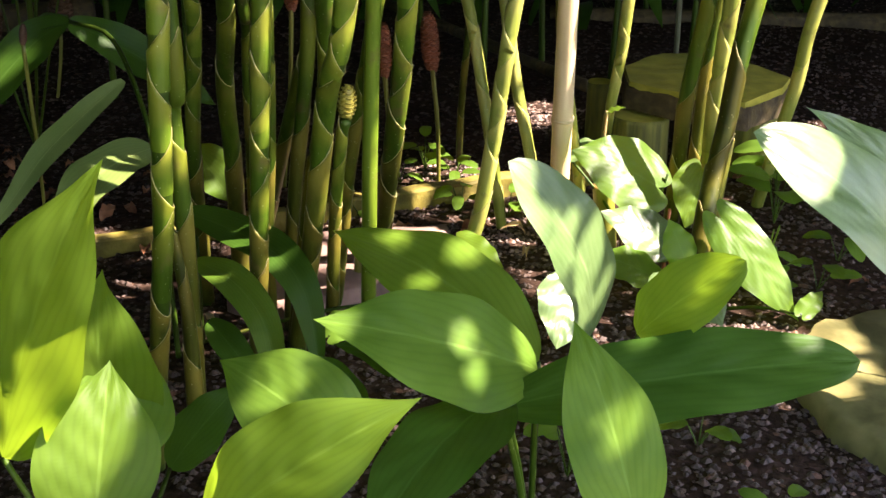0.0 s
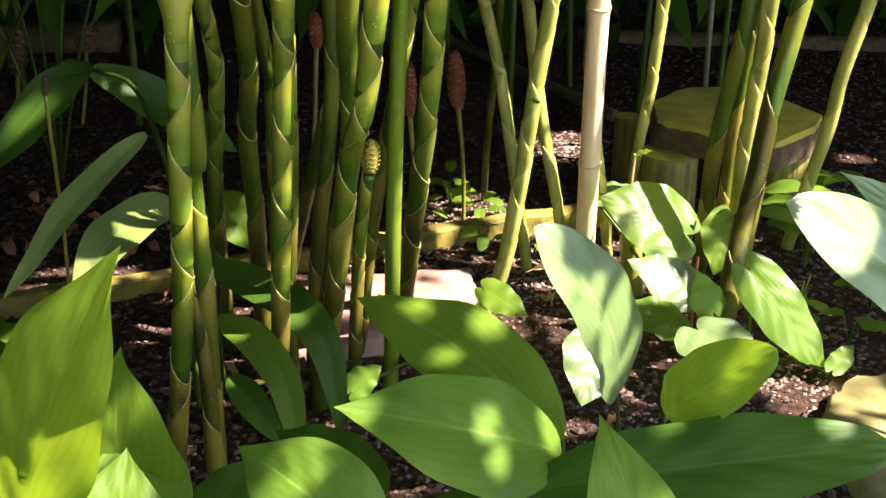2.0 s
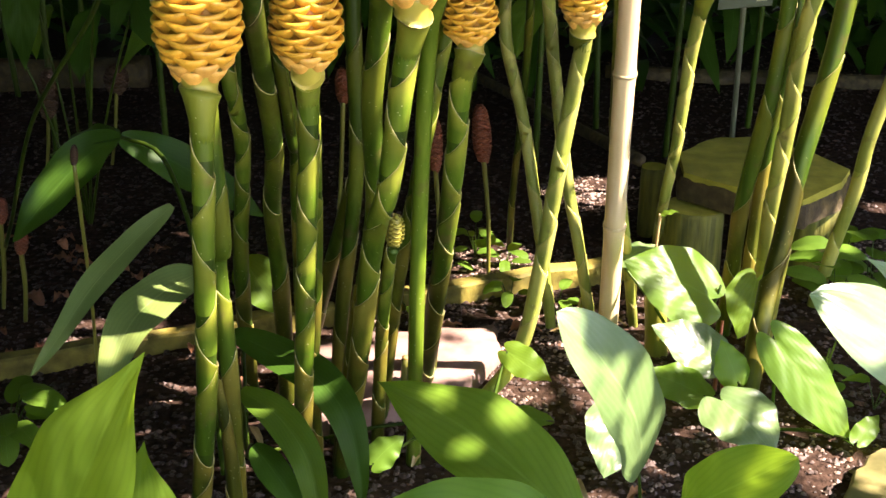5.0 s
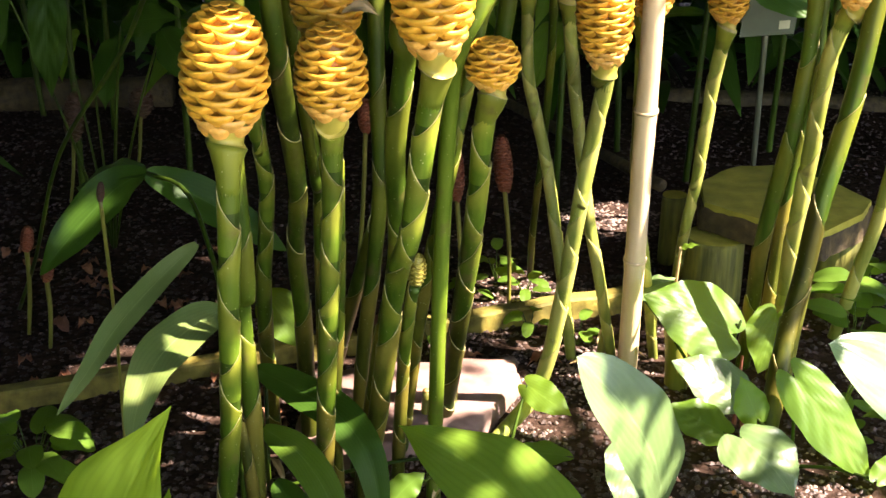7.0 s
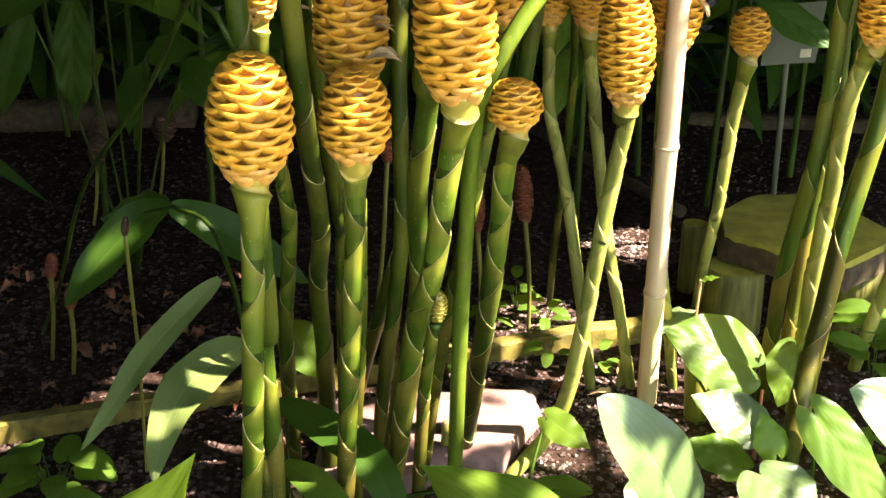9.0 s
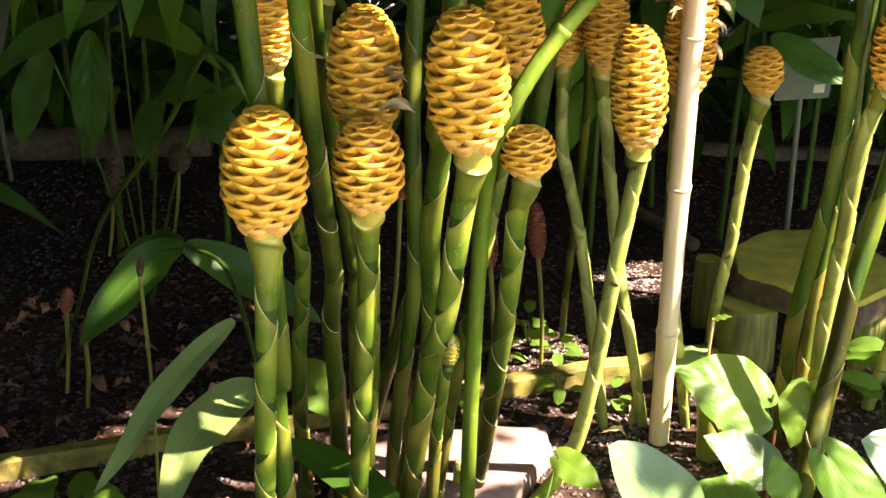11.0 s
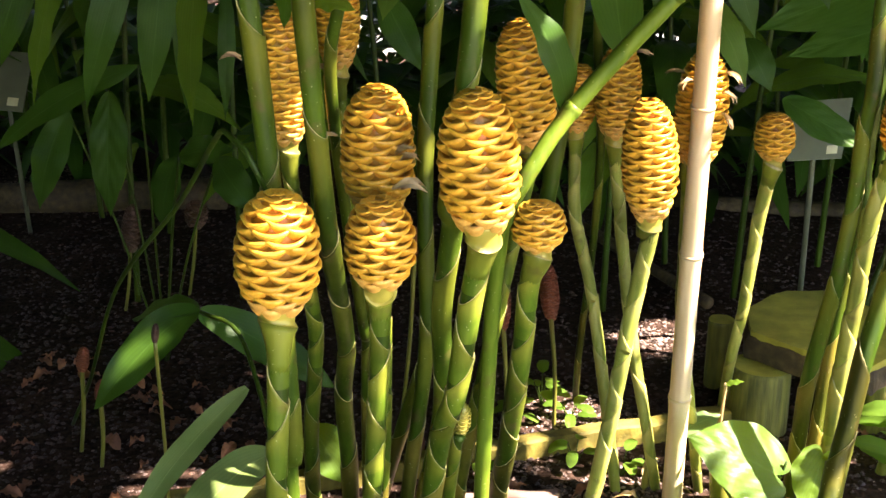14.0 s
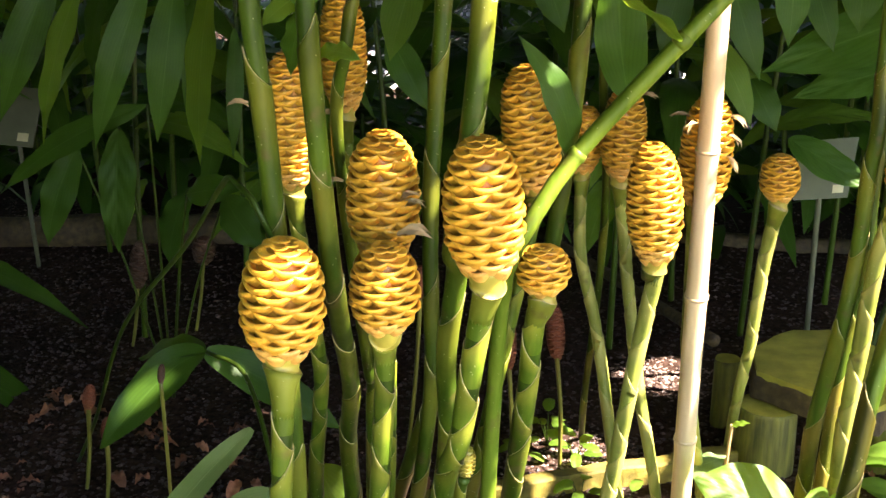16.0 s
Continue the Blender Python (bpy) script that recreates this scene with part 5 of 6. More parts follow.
# stalks that carry the broad leaves
for plant, places in (
    (left_clump, [(-0.373, 0.860, 0.214), (-0.321, 0.980, 0.159), (-0.301, 0.930, 0.155), (-0.285, 0.800, 0.172), (-0.276, 1.020, 0.093)]),
    (centre_clump, [(0.087, 0.970, 0.236), (0.092, 1.020, 0.217), (0.051, 0.930, 0.221), (0.156, 0.780, 0.187), (0.055, 0.950, 0.221), (0.055, 1.000, 0.191)]),
    (white_leaf_plant, [(0.181, 1.300, 0.097)]), (round_leaf_plant, [(0.188, 1.030, 0.241)]),
    (broad_leaf_plant, [(0.579, 1.250, 0.133), (0.619, 1.350, 0.205)]),
    (arum_front, [(0.327, 1.710, 0.131), (0.342, 1.720, 0.149), (0.309, 1.660, 0.057), (0.299, 1.550, 0.057), (0.196, 1.800, 0.152)]),
    (arum_right, [(0.393, 1.570, 0.137), (0.312, 1.500, 0.082), (0.343, 1.550, 0.083), (0.502, 1.500, 0.021)]),
    (arum_small, [(0.024, 1.640, 0.073), (-0.145, 1.350, 0.067)]), (arum_folded, [(0.172, 1.460, 0.091)]),
    (strap_leaf_plant, [(-0.332, 1.445, 0.199), (-0.301, 1.335, 0.180), (-0.297, 1.360, 0.085), (-0.355, 1.620, 0.229), (0.089, 1.500, 0.042)]),
    (shade_foliage, [(-0.926, 2.2, 0.542), (-0.861, 2.25, 0.568), (-0.745, 2.1, 0.649), (-0.651, 2.0, 0.517), (-0.755, 2.3, 0.431), (-0.60, 2.05, 0.50)]),
):
    for p in places:
        petiole(plant, plant.location, p, 0.0032 if plant in (left_clump, centre_clump) else 0.0024, 0.06)
left_far = [(-0.067, 0.840, 0.222), (-0.171, 0.720, 0.244), (-0.073, 1.000, 0.172)]
for p in left_far:
    petiole(left_clump, (-0.20, 0.90, 0.0), p, 0.003, 0.05)

# bent shoots
stem_tube(right_foliage, [(0.55, 2.35, -0.01), (0.58, 2.32, 0.55), (0.52, 2.2, 1.05), (0.40, 2.1, 1.25)], 0.009, 0.005)
stem_tube(right_foliage, [(0.55, 2.35, -0.01), (0.70, 2.40, 0.5), (0.78, 2.25, 0.95)], 0.008, 0.005)
stem_tube(drooping_shoot, [(-0.355, 1.42, -0.01), (-0.362, 1.435, 0.20), (-0.370, 1.450, 0.305), (-0.434, 1.560, 0.396), (-0.499, 1.597, 0.412)], 0.0042, 0.003)
stem_tube(hanging_foliage, [(-1.30, 2.1, -0.01), (-1.20, 2.05, 0.55), (-0.98, 2.0, 0.95), (-0.70, 1.95, 1.02), (-0.52, 1.92, 1.04)], 0.011, 0.005)
# FRESH is lighter than STEM here, to put sunlight into the shoot's colour
stem_tube(arm, [(-0.103, 1.46, -0.01), (-0.09, 1.45, 0.35), (-0.072, 1.41, 0.60), (-0.047, 1.380, 0.677), (0.006, 1.420, 0.755), (0.116, 1.420, 0.885), (0.20, 1.44, 0.975), (0.34, 1.47, 1.13)], 0.0102, 0.0098, mat=FRESH)
for c, r in (((0.006, 1.420, 0.755), 0.0115), ((0.116, 1.420, 0.885), 0.0112)):
    bm = bmesh.new()
    sweep(bm, [Vector(c) + Vector((0.62, 0, 0.76)) * d for d in (-0.008, -0.003, 0.003, 0.008)], [0.0098, r, r, 0.0098], 14)
    part("node", bm, FRESH, arm, "swollen pale joint of the shoot")


# old red cones and young buds on thin stalks
def small_cone(foot, crown, radius, base, label, seed, mats=None, r=0.0035):
    stalk = thing("small_ginger_cone", base, label, "ginger cone", "small old cones")
    foot, crown, base = Vector(foot), Vector(crown), Vector(base)
    stem_tube(stalk, [base - Vector((0, 0, 0.01)), base.lerp(foot, 0.5) + Vector((0.004, 0, 0)), foot + (crown - foot) * 0.08], r, 1.25 * r, mat=TINGE)
    beehive(stalk, foot, crown, radius, seed, RED_BRACTS if mats is None else mats, pitch=0.34, per_turn=5.5, core_mat=SHADED_RED if mats is SHADED_RED_BRACTS else RED)
    return stalk


small_cone((-0.019, 2.065, 0.217), (-0.027, 2.065, 0.322), 0.0160, (-0.008, 2.065, 0.000), 'withered brick-red ginger cone on a thin stalk', 601)
small_cone((-0.100, 2.000, 0.223), (-0.100, 2.000, 0.318), 0.0126, (-0.094, 2.000, 0.000), 'withered brick-red ginger cone on a thin stalk', 602)
small_cone((-0.259, 2.050, 0.326), (-0.260, 2.050, 0.387), 0.0126, (-0.290, 2.050, 0.000), 'withered brick-red ginger cone on a thin stalk', 603)
small_cone((-0.827, 1.910, 0.151), (-0.818, 1.910, 0.197), 0.0108, (-0.846, 1.910, 0.000), 'small orange-brown ginger bud on a thin stalk', 604)
small_cone((-0.778, 1.860, 0.119), (-0.770, 1.860, 0.162), 0.0106, (-0.789, 1.860, 0.000), 'small orange-brown ginger bud on a thin stalk', 605)
# these three wear the red bract colour with shade painted in
small_cone((-0.538, 1.515, 0.402), (-0.534, 1.515, 0.430), 0.0050, (-0.565, 1.56, 0.000), 'small red ginger bud on a thin stalk, darkened for shade', 606, SHADED_RED_BRACTS, 0.0022)
small_cone((-0.833, 2.600, 0.176), (-0.826, 2.600, 0.236), 0.0256, (-0.865, 2.600, 0.000), 'withered red ginger cone on a thin stalk, darkened for deep shade', 607, SHADED_RED_BRACTS)
small_cone((-0.954, 2.500, 0.148), (-0.937, 2.500, 0.257), 0.0207, (-0.981, 2.500, 0.000), 'withered red ginger cone on a thin stalk, darkened for deep shade', 608, SHADED_RED_BRACTS)



# ---- weeds and seedlings ----
def seedling(base, height, spread, count, size, label, seed, mat="GREEN"):
    rnd = random.Random(seed)
    plant = thing("weed_seedling", base, label, "weed", "small weeds")
    b = Vector(base)
    for k in range(count):
        a = k * 2.4 + rnd.uniform(-0.4, 0.4)
        h = height * (0.35 + 0.65 * (k + 1) / count)
        p = b + Vector((math.cos(a) * spread * 0.3, math.sin(a) * spread * 0.3, h))
        tip = p + Vector((math.cos(a), math.sin(a), rnd.uniform(-0.5, 0.3))) * size
        petiole(plant, b, p, 0.0010, 0.05)
        leaf(plant, p, tip, size * 0.58, (0, -0.2, 1), mat, wave=0.0005, oval=True, seed=seed + k)
    return plant


seedling((-0.665, 1.47, 0.0), 0.085, 0.09, 16, 0.060, "leafy green weed growing beside the log edging", 200)
for i, (x, y, h, n, q) in enumerate(((-0.034, 2.147, 0.06, 7, 0.04), (0.02, 2.08, 0.04, 6, 0.035), (-0.08, 2.07, 0.04, 5, 0.03), (0.03, 1.93, 0.05, 5, 0.035), (0.11, 1.90, 0.05, 5, 0.035), (-0.14, 1.90, 0.03, 5, 0.04), (0.56, 1.62, 0.05, 3, 0.045), (0.50, 1.70, 0.05, 3, 0.04), (0.62, 1.72, 0.05, 3, 0.045), (0.56, 1.88, 0.10, 7, 0.07), (0.64, 1.95, 0.12, 7, 0.08), (0.60, 2.02, 0.1, 6, 0.07), (0.48, 1.60, 0.03, 4, 0.03), (0.30, 1.20, 0.04, 4, 0.04), (0.36, 1.05, 0.03, 4, 0.035), (0.14, 1.14, 0.07, 5, 0.04))):
    seedling((x, y, 0.0), h, 0.05, n, q, "small green weed seedling on the soil", 300 + 20 * i, "ARUM" if i % 2 else "GREEN")


# ---- fallen leaves ----
def dry_leaf(x, y, size, seed):
    rnd = random.Random(seed)
    a = rnd.uniform(0, 6.3)
    z = ground_height(x, y) + 0.004
    bm = leaf_bmesh((x, y, z), (x + size * math.cos(a), y + size * math.sin(a), z + rnd.uniform(0.0, 0.012)), size * 0.45, (rnd.uniform(-0.4, 0.4), rnd.uniform(-0.4, 0.4), 1), False, 0.22, 0.5, 0.005, seed, 10, 6)
    return tagged(mesh_object("fallen_leaf", bm, LITTER), "curled dry brown fallen leaf on the soil", "fallen leaf", "fallen leaves")


rnd = random.Random(77)
for i in range(60):
    dry_leaf(rnd.uniform(-1.05, -0.50), rnd.uniform(1.70, 2.25), rnd.uniform(0.02, 0.05), 500 + i)
for i in range(14):
    dry_leaf(rnd.uniform(-0.5, 0.15), rnd.uniform(1.15, 1.95), rnd.uniform(0.03, 0.06), 1560 + i)
for i in range(12):
    dry_leaf(rnd.uniform(0.2, 0.75), rnd.uniform(1.1, 2.1), rnd.uniform(0.025, 0.05), 1580 + i)


def sheath_scrap(x, y, size, seed):
    """A dry, curled strip of old sheath."""
    rnd = random.Random(seed)
    a = rnd.uniform(0, 6.3)
    z = ground_height(x, y) + 0.006
    bm = leaf_bmesh((x, y, z), (x + size * math.cos(a), y + size * math.sin(a), z + rnd.uniform(0.004, 0.02)), size * 0.24, (rnd.uniform(-0.5, 0.5), -0.3, 1), False, 0.35, 0.8, 0.004, seed, 10, 6)
    return tagged(mesh_object("dry_sheath_scrap", bm, PETAL), "curled pale tan scrap of dry sheath on the soil", "plant scrap", "dry sheath scraps")


rnd = random.Random(78)
for i in range(16):
    sheath_scrap(rnd.uniform(-0.36, 0.20), rnd.uniform(1.15, 1.95), rnd.uniform(0.02, 0.05), 1600 + i)
for i in range(6):
    sheath_scrap(rnd.uniform(0.12, 0.36), rnd.uniform(1.70, 1.95), rnd.uniform(0.02, 0.045), 1630 + i)


def grass_stem(x, y, h, lean):
    st = thing("grass_stem", (x, y, 0), "thin upright yellow-green weed stem in the soil", "weed", "thin weed stems")
    stem_tube(st, [(x, y, -0.01), (x + lean * 0.4, y, h * 0.5), (x + lean, y, h)], 0.0022, 0.0014, mat=FRESH)


for x, y, h, lean in ((0.462, 1.62, 0.075, 0.004), (0.474, 1.62, 0.10, 0.010), (0.490, 1.66, 0.09, 0.014)):
    grass_stem(x, y, h, lean)
for a, b in (((0.335, 1.66, -0.005), (0.345, 1.70, 0.10)), ((0.34, 1.60, -0.005), (0.332, 1.64, 0.075))):
    petiole(arum_front, a, b, 0.0028, 0.1, RED)


# ---- spent flowers between the bracts ----
def spent_flower(p, d, size, seed):
    rnd = random.Random(seed)
    p, d = Vector(p), Vector(d).normalized()
    fl = thing("spent_flower", p, "withered cream petals hanging from a cone", "flower", "spent flowers")
    for k in range(3):
        e = (d + Vector((rnd.uniform(-0.4, 0.4), rnd.uniform(-0.4, 0.4), rnd.uniform(-0.5, 0.2)))).normalized()
        bm = leaf_bmesh(p - e * 0.012, p + e * size * rnd.uniform(0.6, 1.0), size * 0.28, (0, -0.6, 0.8), False, 0.25, 0.5, 0.002, seed + k, 10, 4)
        part("petal", bm, PETAL, fl)


spent_flower((-0.158, 1.290, 0.732), (1, -0.2, 0.1), 0.0150, 701)
spent_flower((-0.160, 1.250, 0.712), (1, 0, 0.12), 0.034, 713)
spent_flower((-0.165, 1.300, 0.737), (0.6, -0.5, 0.5), 0.0150, 702)
spent_flower((0.224, 1.760, 0.720), (1, -0.3, -0.4), 0.0188, 703)
spent_flower((0.221, 1.750, 0.694), (1, -0.4, -0.6), 0.0150, 704)
spent_flower((0.160, 1.750, 0.713), (-0.6, -0.6, -0.3), 0.0150, 705)
spent_flower((0.219, 1.750, 0.662), (0.5, -0.6, -0.6), 0.0188, 706)
spent_flower((0.148, 1.780, 0.721), (-1, -0.1, 0.2), 0.0188, 707)
spent_flower((-0.040, 1.420, 0.688), (0.6, -0.6, -0.3), 0.0165, 708)
spent_flower((-0.253, 1.330, 0.741), (-1, -0.2, 0.2), 0.0188, 709)
spent_flower((-0.264, 1.380, 0.804), (-1, -0.1, 0), 0.0188, 710)
spent_flower((0.106, 1.880, 0.726), (1, 0, 0.2), 0.0225, 711)
spent_flower((-0.345, 1.300, 0.832), (-0.6, -0.2, 0.2), 0.0150, 712)



# ---- signs, fence and far ground ----
def plate_sign(corners, legs, label):
    """A tilted plate on thin legs. corners: top left, top right, bottom right, bottom left."""
    tl, tr, br, bl = [Vector(c) for c in corners]
    n = (tr - tl).cross(bl - tl).normalized()
    if n.y > 0:
        n = -n
    sign = thing("plant_sign", legs[0][0], label, "sign", "plant signs")
    bm = bmesh.new()
    vs = [[bm.verts.new(c + n * d) for c in (tl, tr, br, bl)] for d in (0.002, -0.002)]
    bm.faces.new(vs[0])
    bm.faces.new(vs[1][::-1])
    for k in range(4):
        bm.faces.new((vs[0][k], vs[0][(k + 1) % 4], vs[1][(k + 1) % 4], vs[1][k]))
    bmesh.ops.recalc_face_normals(bm, faces=bm.faces)
    part("plate", bm, SIGN, sign, smooth=False)
    u, w = (br - bl), (tl - bl)
    for (s0, s1, t0, t1, m) in ((0.70, 0.90, 0.08, 0.22, CREAM),):
        bm = bmesh.new()
        bm.faces.new([bm.verts.new(bl + u * s + w * t + n * 0.004) for s, t in ((s0, t0), (s1, t0), (s1, t1), (s0, t1))])
        part("print_bar", bm, m, sign, smooth=False)
    for foot, head in legs:
        bm = bmesh.new()
        sweep(bm, spline([foot, head], 6)[0], [0.006] * 6, 8)
        part("leg", bm, SIGN, sign)


plate_sign([(0.460, 2.580, 0.492), (0.574, 2.580, 0.503), (0.551, 2.520, 0.392), (0.444, 2.520, 0.383)], [((0.515, 2.60, -0.01), (0.50, 2.548, 0.45))], "grey-green metal plant sign on a thin leg")
plate_sign([(-1.47, 2.95, 0.50), (-1.33, 2.95, 0.49), (-1.34, 2.87, 0.36), (-1.48, 2.87, 0.37)], [((-1.41, 2.97, -0.01), (-1.40, 2.92, 0.42))], "grey-green metal plant sign on a thin leg")


def perforated_fence(x0, x1, y, z0, z1, pitch):
    """A white metal sheet with round holes in staggered rows."""
    nx, nz = int((x1 - x0) / pitch), int((z1 - z0) / (pitch * 0.88))
    verts, faces = [], []
    for j in range(nz):
        for i in range(nx):
            cx, cz = x0 + (i + (0.5 if j % 2 else 0)) * pitch, z0 + j * pitch * 0.88
            k = len(verts)
            for m in range(8):
                a = math.tau * (m + 0.5) / 8
                o = pitch * 0.5 / max(abs(math.cos(a)), abs(math.sin(a)) * 1.136)
                verts.append((cx + o * math.cos(a), y, cz + o * math.sin(a)))
                verts.append((cx + 0.34 * pitch * math.cos(a), y, cz + 0.34 * pitch * math.sin(a)))
            faces += [(k + 2 * m, k + 2 * ((m + 1) % 8), k + 2 * ((m + 1) % 8) + 1, k + 2 * m + 1) for m in range(8)]
    me = bpy.data.meshes.new("sheet")
    me.from_pydata(verts, [], faces)
    me.materials.append(METAL)
    fence = thing("perforated_fence", ((x0 + x1) / 2, y, 0), "white perforated metal fence behind the bed", "fence")
    ob = new("sheet", me)
    ob.parent = fence
    me.transform(Matrix.Translation(-fence.location))
    for k in range(6):
        x = x0 + (x1 - x0) * k / 5
        bm = bmesh.new()
        sweep(bm, spline([(x, y + 0.02, -0.02), (x, y + 0.02, z1)], 4)[0], [0.02] * 4, 8)
        part("post", bm, METAL, fence)


perforated_fence(-3.0, 2.6, 4.6, 0.24, 0.92, 0.030)


def far_slab(x0, x1, y0, y1, z, name, label, mat):
    bm = bmesh.new()
    bmesh.ops.create_cube(bm, size=1, matrix=Matrix.Translation(((x0 + x1) / 2, (y0 + y1) / 2, z / 2)) @ Matrix.Diagonal((x1 - x0, y1 - y0, z, 1)))
    bmesh.ops.bevel(bm, geom=bm.edges[:], offset=min(0.012, z * 0.3), segments=2, affect="EDGES")
    return tagged(mesh_object(name, bm, mat), label, "paving", kind="structure")


far_slab(-5, 5, 5.3, 6.4, 0.03, "pavement", "pale paving beyond the bed", PAVING)
# unseen paving, added to throw sunlight up onto cones and leaves
far_slab(-6, 6, -6.0, 0.42, 0.02, "path", "unseen pale paving added to bounce light onto the plants", PAVING)
log("far_edging", (-2.2, 3.05, 0.03), (-0.95, 3.25, 0.03), 0.05, "dark timber edging in deep shade", mat=BARK)
log("far_edging", (0.30, 3.35, 0.01), (1.6, 3.20, 0.01), 0.03, "weathered grey timber edging", mat=BARK)


# ---- shoots in the shade behind ----
def shoot(base, height, lean, count, size, seed, mat="DEEP", r=0.008, start=0.35):
    mat = "GREEN" if seed % 2 else mat
    rnd = random.Random(seed)
    b = Vector(base)
    top = b + Vector((lean[0], lean[1], height))
    plant = thing("shaded_ginger_shoot", base, "tall ginger shoot with dark green leaves in shade", "ginger plant", "shoots behind the clump")
    pts = [b - Vector((0, 0, 0.02)), b.lerp(top, 0.45) - Vector((lean[0], lean[1], 0)) * 0.15, top]
    stem_tube(plant, pts, r, r * 0.5)
    path, _ = spline(pts, 40)
    for k in range(count):
        p = path[int(39 * (start + (1 - start) * k / count))]
        a = (k % 2) * math.pi + rnd.uniform(-0.7, 0.7) + seed
        d = Vector((math.cos(a), math.sin(a) * 0.8, rnd.uniform(-0.9, 0.35))).normalized()
        leaf(plant, p, p + d * size * rnd.uniform(0.75, 1.15), size * rnd.uniform(0.20, 0.28), (-d.x * 0.3, -0.35, 1.0), mat, arch=0.15, seed=seed * 13 + k)
    return plant


stem_tube(shade_foliage, [(-0.90, 2.0, -0.010), (-0.80, 1.88, 0.150), (-0.66, 1.70, 0.40), (-0.484, 1.50, 0.602), (-0.36, 1.27, 0.750), (-0.315, 1.17, 0.790), (-0.285, 1.145, 0.770), (-0.273, 1.150, 0.735)], 0.0035, 0.0030)
shoot((0.608, 2.9, 0.0), 1.15, (0.05, 0.02), 9, 0.34, 800)
shoot((0.385, 2.7, 0.0), 1.20, (0.1, 0.05), 9, 0.32, 801)
shoot((0.244, 2.9, 0.0), 1.15, (-0.05, 0.06), 9, 0.32, 802)
shoot((0.087, 2.6, 0.0), 1.20, (0.05, 0.09), 9, 0.3, 803)
shoot((0.578, 3.4, 0.0), 1.25, (-0.1, 0.05), 9, 0.36, 804)
shoot((0.361, 3.5, 0.0), 1.25, (0.1, 0.08), 9, 0.36, 805)
shoot((-0.060, 3.2, 0.0), 1.25, (0, -0.09), 9, 0.36, 806)
shoot((-0.299, 3.2, 0.0), 1.25, (0.1, -0.01), 9, 0.36, 807)
shoot((-0.404, 2.7, 0.0), 1.20, (-0.1, 0.09), 9, 0.32, 808)
shoot((-0.609, 2.8, 0.0), 1.20, (0.05, 0.03), 9, 0.34, 809)
shoot((-0.734, 2.6, 0.0), 1.20, (0, 0.08), 9, 0.34, 810)
shoot((-1.040, 3.0, 0.0), 1.25, (0.1, -0.08), 9, 0.36, 811)
shoot((-1.262, 3.1, 0.0), 1.25, (-0.1, -0.01), 10, 0.36, 812)
shoot((-1.634, 3.5, 0.0), 1.25, (0.05, -0.05), 10, 0.4, 813)
shoot((-0.646, 3.6, 0.0), 1.25, (0, 0.01), 9, 0.38, 814)
shoot((-0.217, 3.8, 0.0), 1.25, (-0.1, 0.01), 9, 0.38, 815)
shoot((0.170, 3.9, 0.0), 1.25, (0.05, -0.10), 9, 0.38, 816)
shoot((0.745, 3.2, 0.0), 1.25, (-0.1, -0.06), 9, 0.38, 817)
shoot((-1.274, 3.8, 0.0), 1.25, (0, -0.04), 9, 0.38, 818)
shoot((-0.968, 2.55, 0.0), 1.15, (0.05, 0.08), 7, 0.3, 819)



# ---- foliage overhead and around, above the view ----
def foliage_mass(name, label, count, place, size, seed, mat, keep_gaps=True, slim=(0.09, 0.14)):
    """Many separate curved leaf blades in one mesh, each with its own tilt."""
    rnd = random.Random(seed)
    verts, faces, uvs = [], [], []
    made = 0
    while made < count:
        spot = place(rnd)
        made += 1
        if spot is None:
            continue
        p = Vector(spot)
        a = rnd.uniform(0, 6.3)
        d = Vector((math.cos(a), math.sin(a), rnd.uniform(-0.7, 0.3))).normalized()
        n = Vector((rnd.uniform(-0.5, 0.5), rnd.uniform(-0.5, 0.5), 1)).normalized()
        s = d.cross(n).normalized()
        n = s.cross(d)
        length = size * rnd.uniform(0.6, 1.2)
        share = rnd.uniform(*slim) if keep_gaps else 0.2
        if keep_gaps and p.z > 1.2:
            # a blade that would close a gap is a shorter one, or stands elsewhere
            for _ in range(3):
                if not blade_in_shaft(p, d, s, length, length * share, n):
                    break
                length *= 0.55
            else:
                continue
        w = length * share
        k = len(verts)
        for i in range(7):
            q = i / 6
            half = w * (math.sin(math.pi * q ** 0.85) ** 0.75 if 0 < q < 1 else 0.02)
            c = p + d * (length * q) + n * (0.5 * length * q * (1 - q)) - Vector((0, 0, 0.15 * length * q * q))
            for u in (-1, 0, 1):
                verts.append(c + s * (half * u) + n * (0.15 * half * abs(u)))
                uvs.append((q, 0.5 + 0.5 * u))
        for i in range(6):
            for j in range(2):
                faces.append((k + 3 * i + j, k + 3 * i + j + 1, k + 3 * i + j + 4, k + 3 * i + j + 3))
    me = bpy.data.meshes.new(name)
    me.from_pydata(verts, [], faces)
    layer = me.uv_layers.new(name="UVMap")
    for lp in me.loops:
        layer.data[lp.index].uv = uvs[lp.vertex_index]
    me.materials.append(mat)
    me.polygons.foreach_set("use_smooth", [True] * len(me.polygons))
    return tagged(new(name, me), label, "foliage", kind="stuff")


def canopy(rnd):
    """Leaves over the clump and the front plants."""
    return rnd.uniform(-1.2, 2.5), rnd.uniform(0.45, 2.1), rnd.uniform(1.30, 1.9)


foliage_mass("overhead_foliage", "arching ginger leaves overhead", 3600, canopy, 0.34, 900, DEEP)


def small_canopy(rnd):
    """Smaller unseen leaves, added to block the sun between its shafts."""
    return rnd.uniform(-0.1, 2.1), rnd.uniform(0.5, 2.5), rnd.uniform(1.30, 1.75)


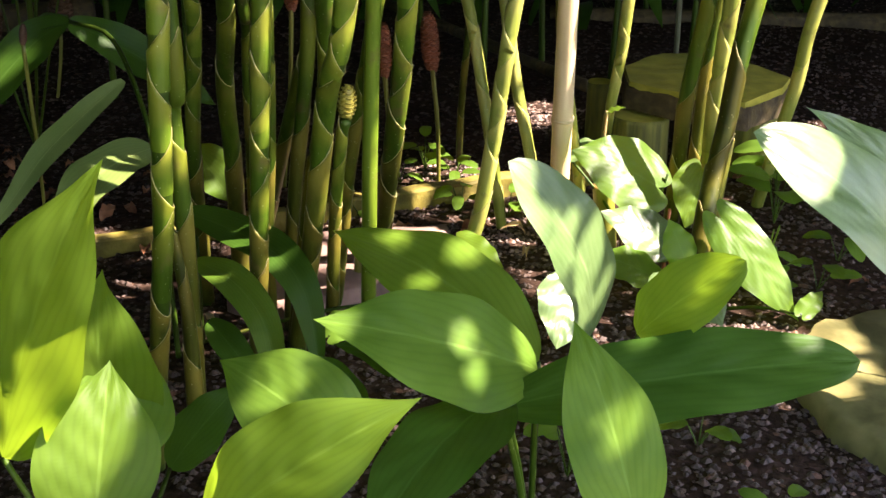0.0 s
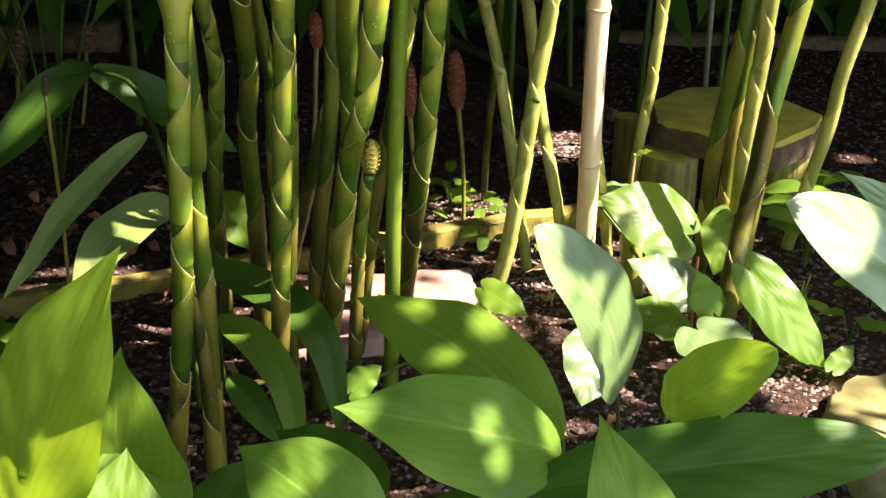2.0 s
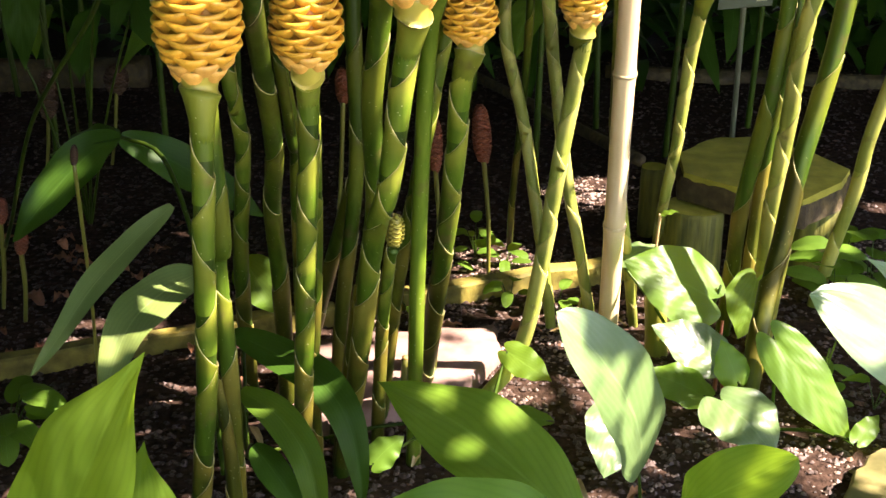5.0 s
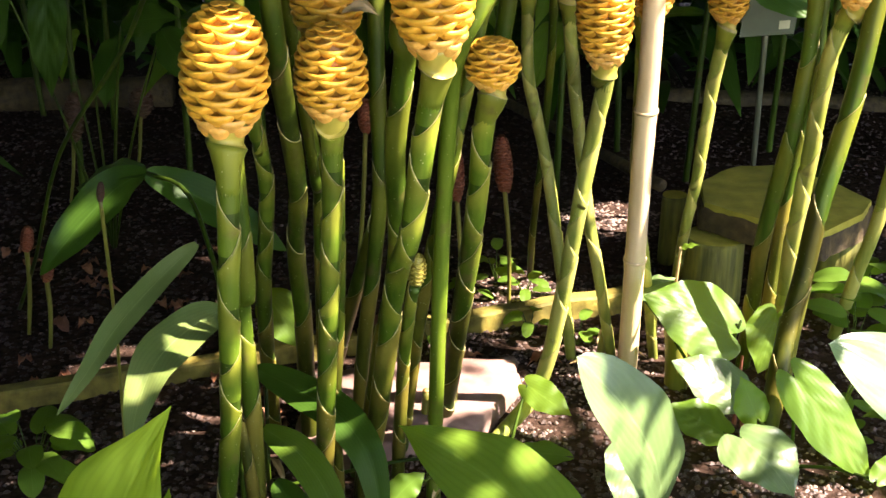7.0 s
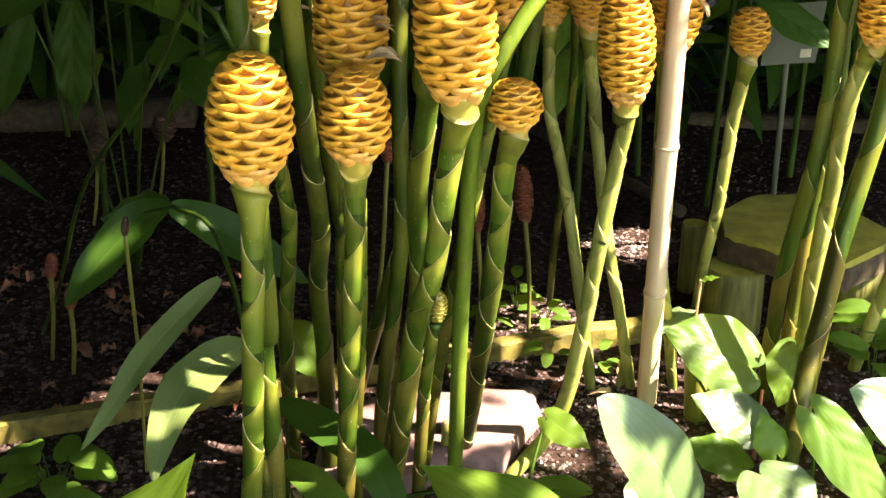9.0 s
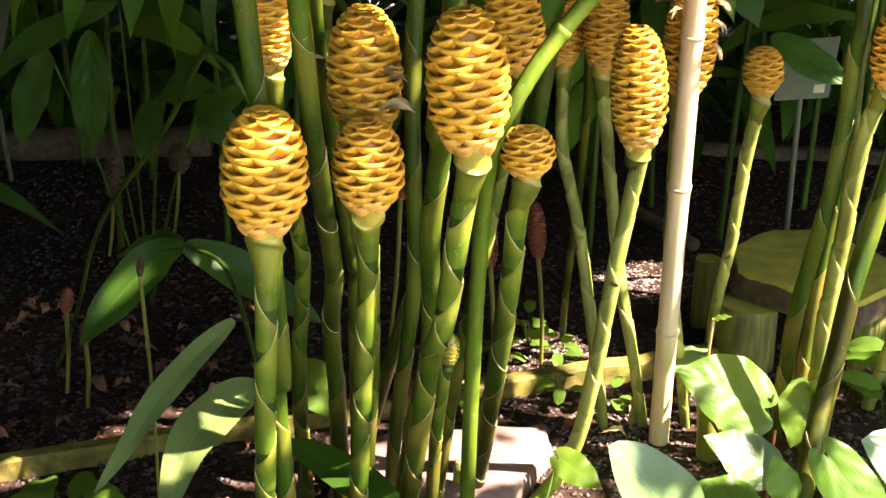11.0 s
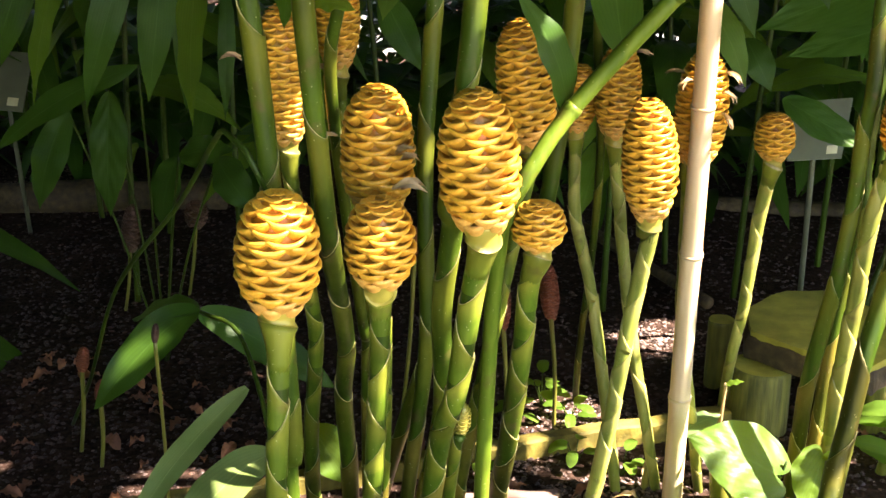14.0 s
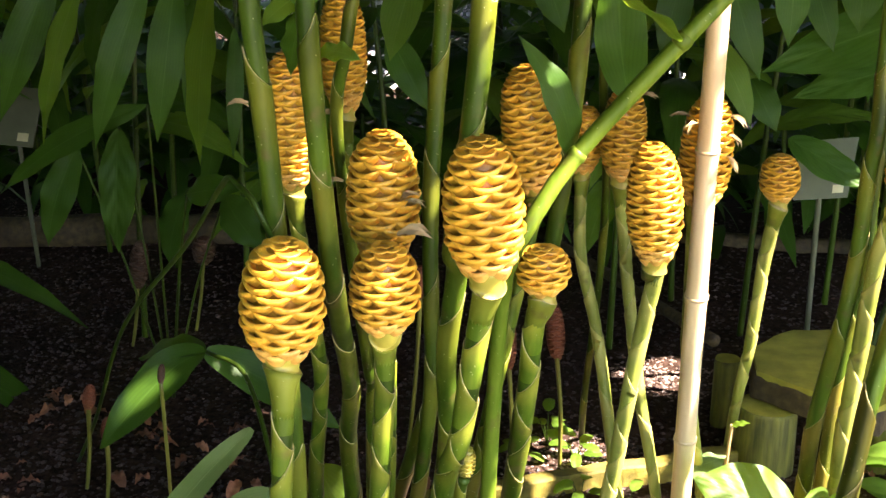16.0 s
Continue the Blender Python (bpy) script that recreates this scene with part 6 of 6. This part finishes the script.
foliage_mass("overhead_foliage", "smaller unseen leaves overhead, added to block stray sun", 9000, small_canopy, 0.13, 911, DEEP, slim=(0.13, 0.18))


def fine_canopy(rnd):
    """The finest unseen leaves, added to leave only small spots of sun on the front plants."""
    return rnd.uniform(0.35, 1.6), rnd.uniform(0.55, 1.6), rnd.uniform(1.30, 1.45)


foliage_mass("overhead_foliage", "finest unseen leaves overhead, added to narrow the sun spots", 6000, fine_canopy, 0.065, 912, DEEP, slim=(0.18, 0.24))


def deep_shade(rnd):
    """A closed roof of unseen leaves, added to darken the back of the bed."""
    x = rnd.uniform(-3.2, 3.6)
    return x, rnd.uniform(2.15 if x > -0.6 else 1.5, 4.6), rnd.uniform(1.30, 2.2)


foliage_mass("overhead_foliage", "dense unseen leaf roof added to darken the back of the bed", 7500, deep_shade, 0.42, 904, DEEP)


def thicket(rnd):
    y = rnd.uniform(3.3, 4.4)
    x, z = rnd.uniform(-0.62, 0.52) * y, 0.12 + 1.15 * rnd.random()
    return None if noise.noise(Vector((x * 2.6, z * 4.5, 1))) > (0.32 if z < 0.35 else 0.10) else (x, y, z)


foliage_mass("thicket_foliage", "thick dark ginger foliage in front of the fence", 2400, thicket, 0.34, 905, DEEP)


# extra leaves, added to darken the far ground and stop light from behind
def low_thicket(rnd):
    y = rnd.uniform(3.45, 4.4)
    return rnd.uniform(-0.62, 0.52) * y, y, 0.55 * rnd.random()


foliage_mass("thicket_foliage", "low dark ginger foliage added to darken the far ground", 1300, low_thicket, 0.30, 913, DEEP)


def behind(rnd):
    x = rnd.uniform(-4.5, 4.5)
    return x, 7.0 + rnd.uniform(0, 1.2), 2.8 * rnd.random() ** 0.8


foliage_mass("hedge_foliage", "dark green hedge beyond the paving", 2600, behind, 0.45, 901, DEEP)


# foliage added on both sides of the view to cut sky light
def flanks(rnd):
    side = -1 if rnd.random() < 0.5 else 1
    y = rnd.uniform(1.6, 6.5)
    return side * (0.62 * y + 0.6 + rnd.uniform(0, 1.0)), y, 2.2 * rnd.random()


foliage_mass("side_foliage", "dark foliage added beside the view to block sky light", 4500, flanks, 0.45, 902, DEEP)


# shrubs added left of the view to keep the left background dark
def left_bank(rnd):
    return rnd.uniform(-2.4, -1.3), rnd.uniform(-1.5, 2.2), 3.0 * rnd.random()


foliage_mass("side_foliage", "tall dark shrubs added left of the view to block sky light", 5000, left_bank, 0.45, 906, DEEP)


# ---- small things at the foot of the cane ----
def stub(x, y, r, h, lean, label):
    st = thing("cut_stub", (x, y, 0), label, "stub", "cut stem stubs")
    bm = bmesh.new()
    top = Vector((x + lean, y, h))
    sweep(bm, spline([(x, y, -0.01), (x + lean * 0.4, y, h * 0.5), top], 8)[0], [r * (1.1 - 0.02 * i) for i in range(8)], 14)
    part("stem", bm, TINGE, st)
    bm = bmesh.new()
    sweep(bm, [top - Vector((0, 0, 0.001)), top + Vector((0, 0, 0.002))], [r * 0.92, r * 0.90], 14)
    part("cut_face", bm, CUT, st, "orange-tan dry cut end")


stub(0.262, 1.775, 0.017, 0.108, -0.010, "short cut yellowish stem stub in the soil")
stub(0.145, 1.86, 0.007, 0.06, 0.01, "short dry brown stem stub in the soil")
stub(0.235, 1.90, 0.008, 0.075, -0.004, "short dry brown stem stub in the soil")
stub(0.415, 1.735, 0.012, 0.200, 0.016, "short cut yellowish stem stub in the soil")
stub(-0.128, 1.62, 0.006, 0.07, 0.004, "short dry brown stem stub in the soil")
sprout = thing("pale_sprout", (0.262, 1.87, 0), "thin pale sprout with one small leaf", "sprout")
stem_tube(sprout, [(0.262, 1.87, -0.01), (0.260, 1.865, 0.10), (0.264, 1.86, 0.205)], 0.0035, 0.0025, mat=PETAL)
leaf(sprout, (0.262, 1.86, 0.203), (0.292, 1.85, 0.214), 0.012, (0, -0.4, 1), "LIME", seed=950)


# more added shrubs, blocking sky light from the near left
def front_left(rnd):
    return rnd.uniform(-2.2, -0.75), rnd.uniform(-1.2, 0.85), 2.2 * rnd.random()


foliage_mass("side_foliage", "leafy shrubs added at the near left to block sky light", 1500, front_left, 0.45, 909, DEEP)


# shrubs added behind the camera, blocking sky light from the back left
def back_left(rnd):
    return rnd.uniform(-3.4, -0.9), rnd.uniform(-2.6, -1.2), 3.2 * rnd.random()


foliage_mass("side_foliage", "tall dark shrubs added behind the camera to block sky light", 2600, back_left, 0.45, 907, DEEP)
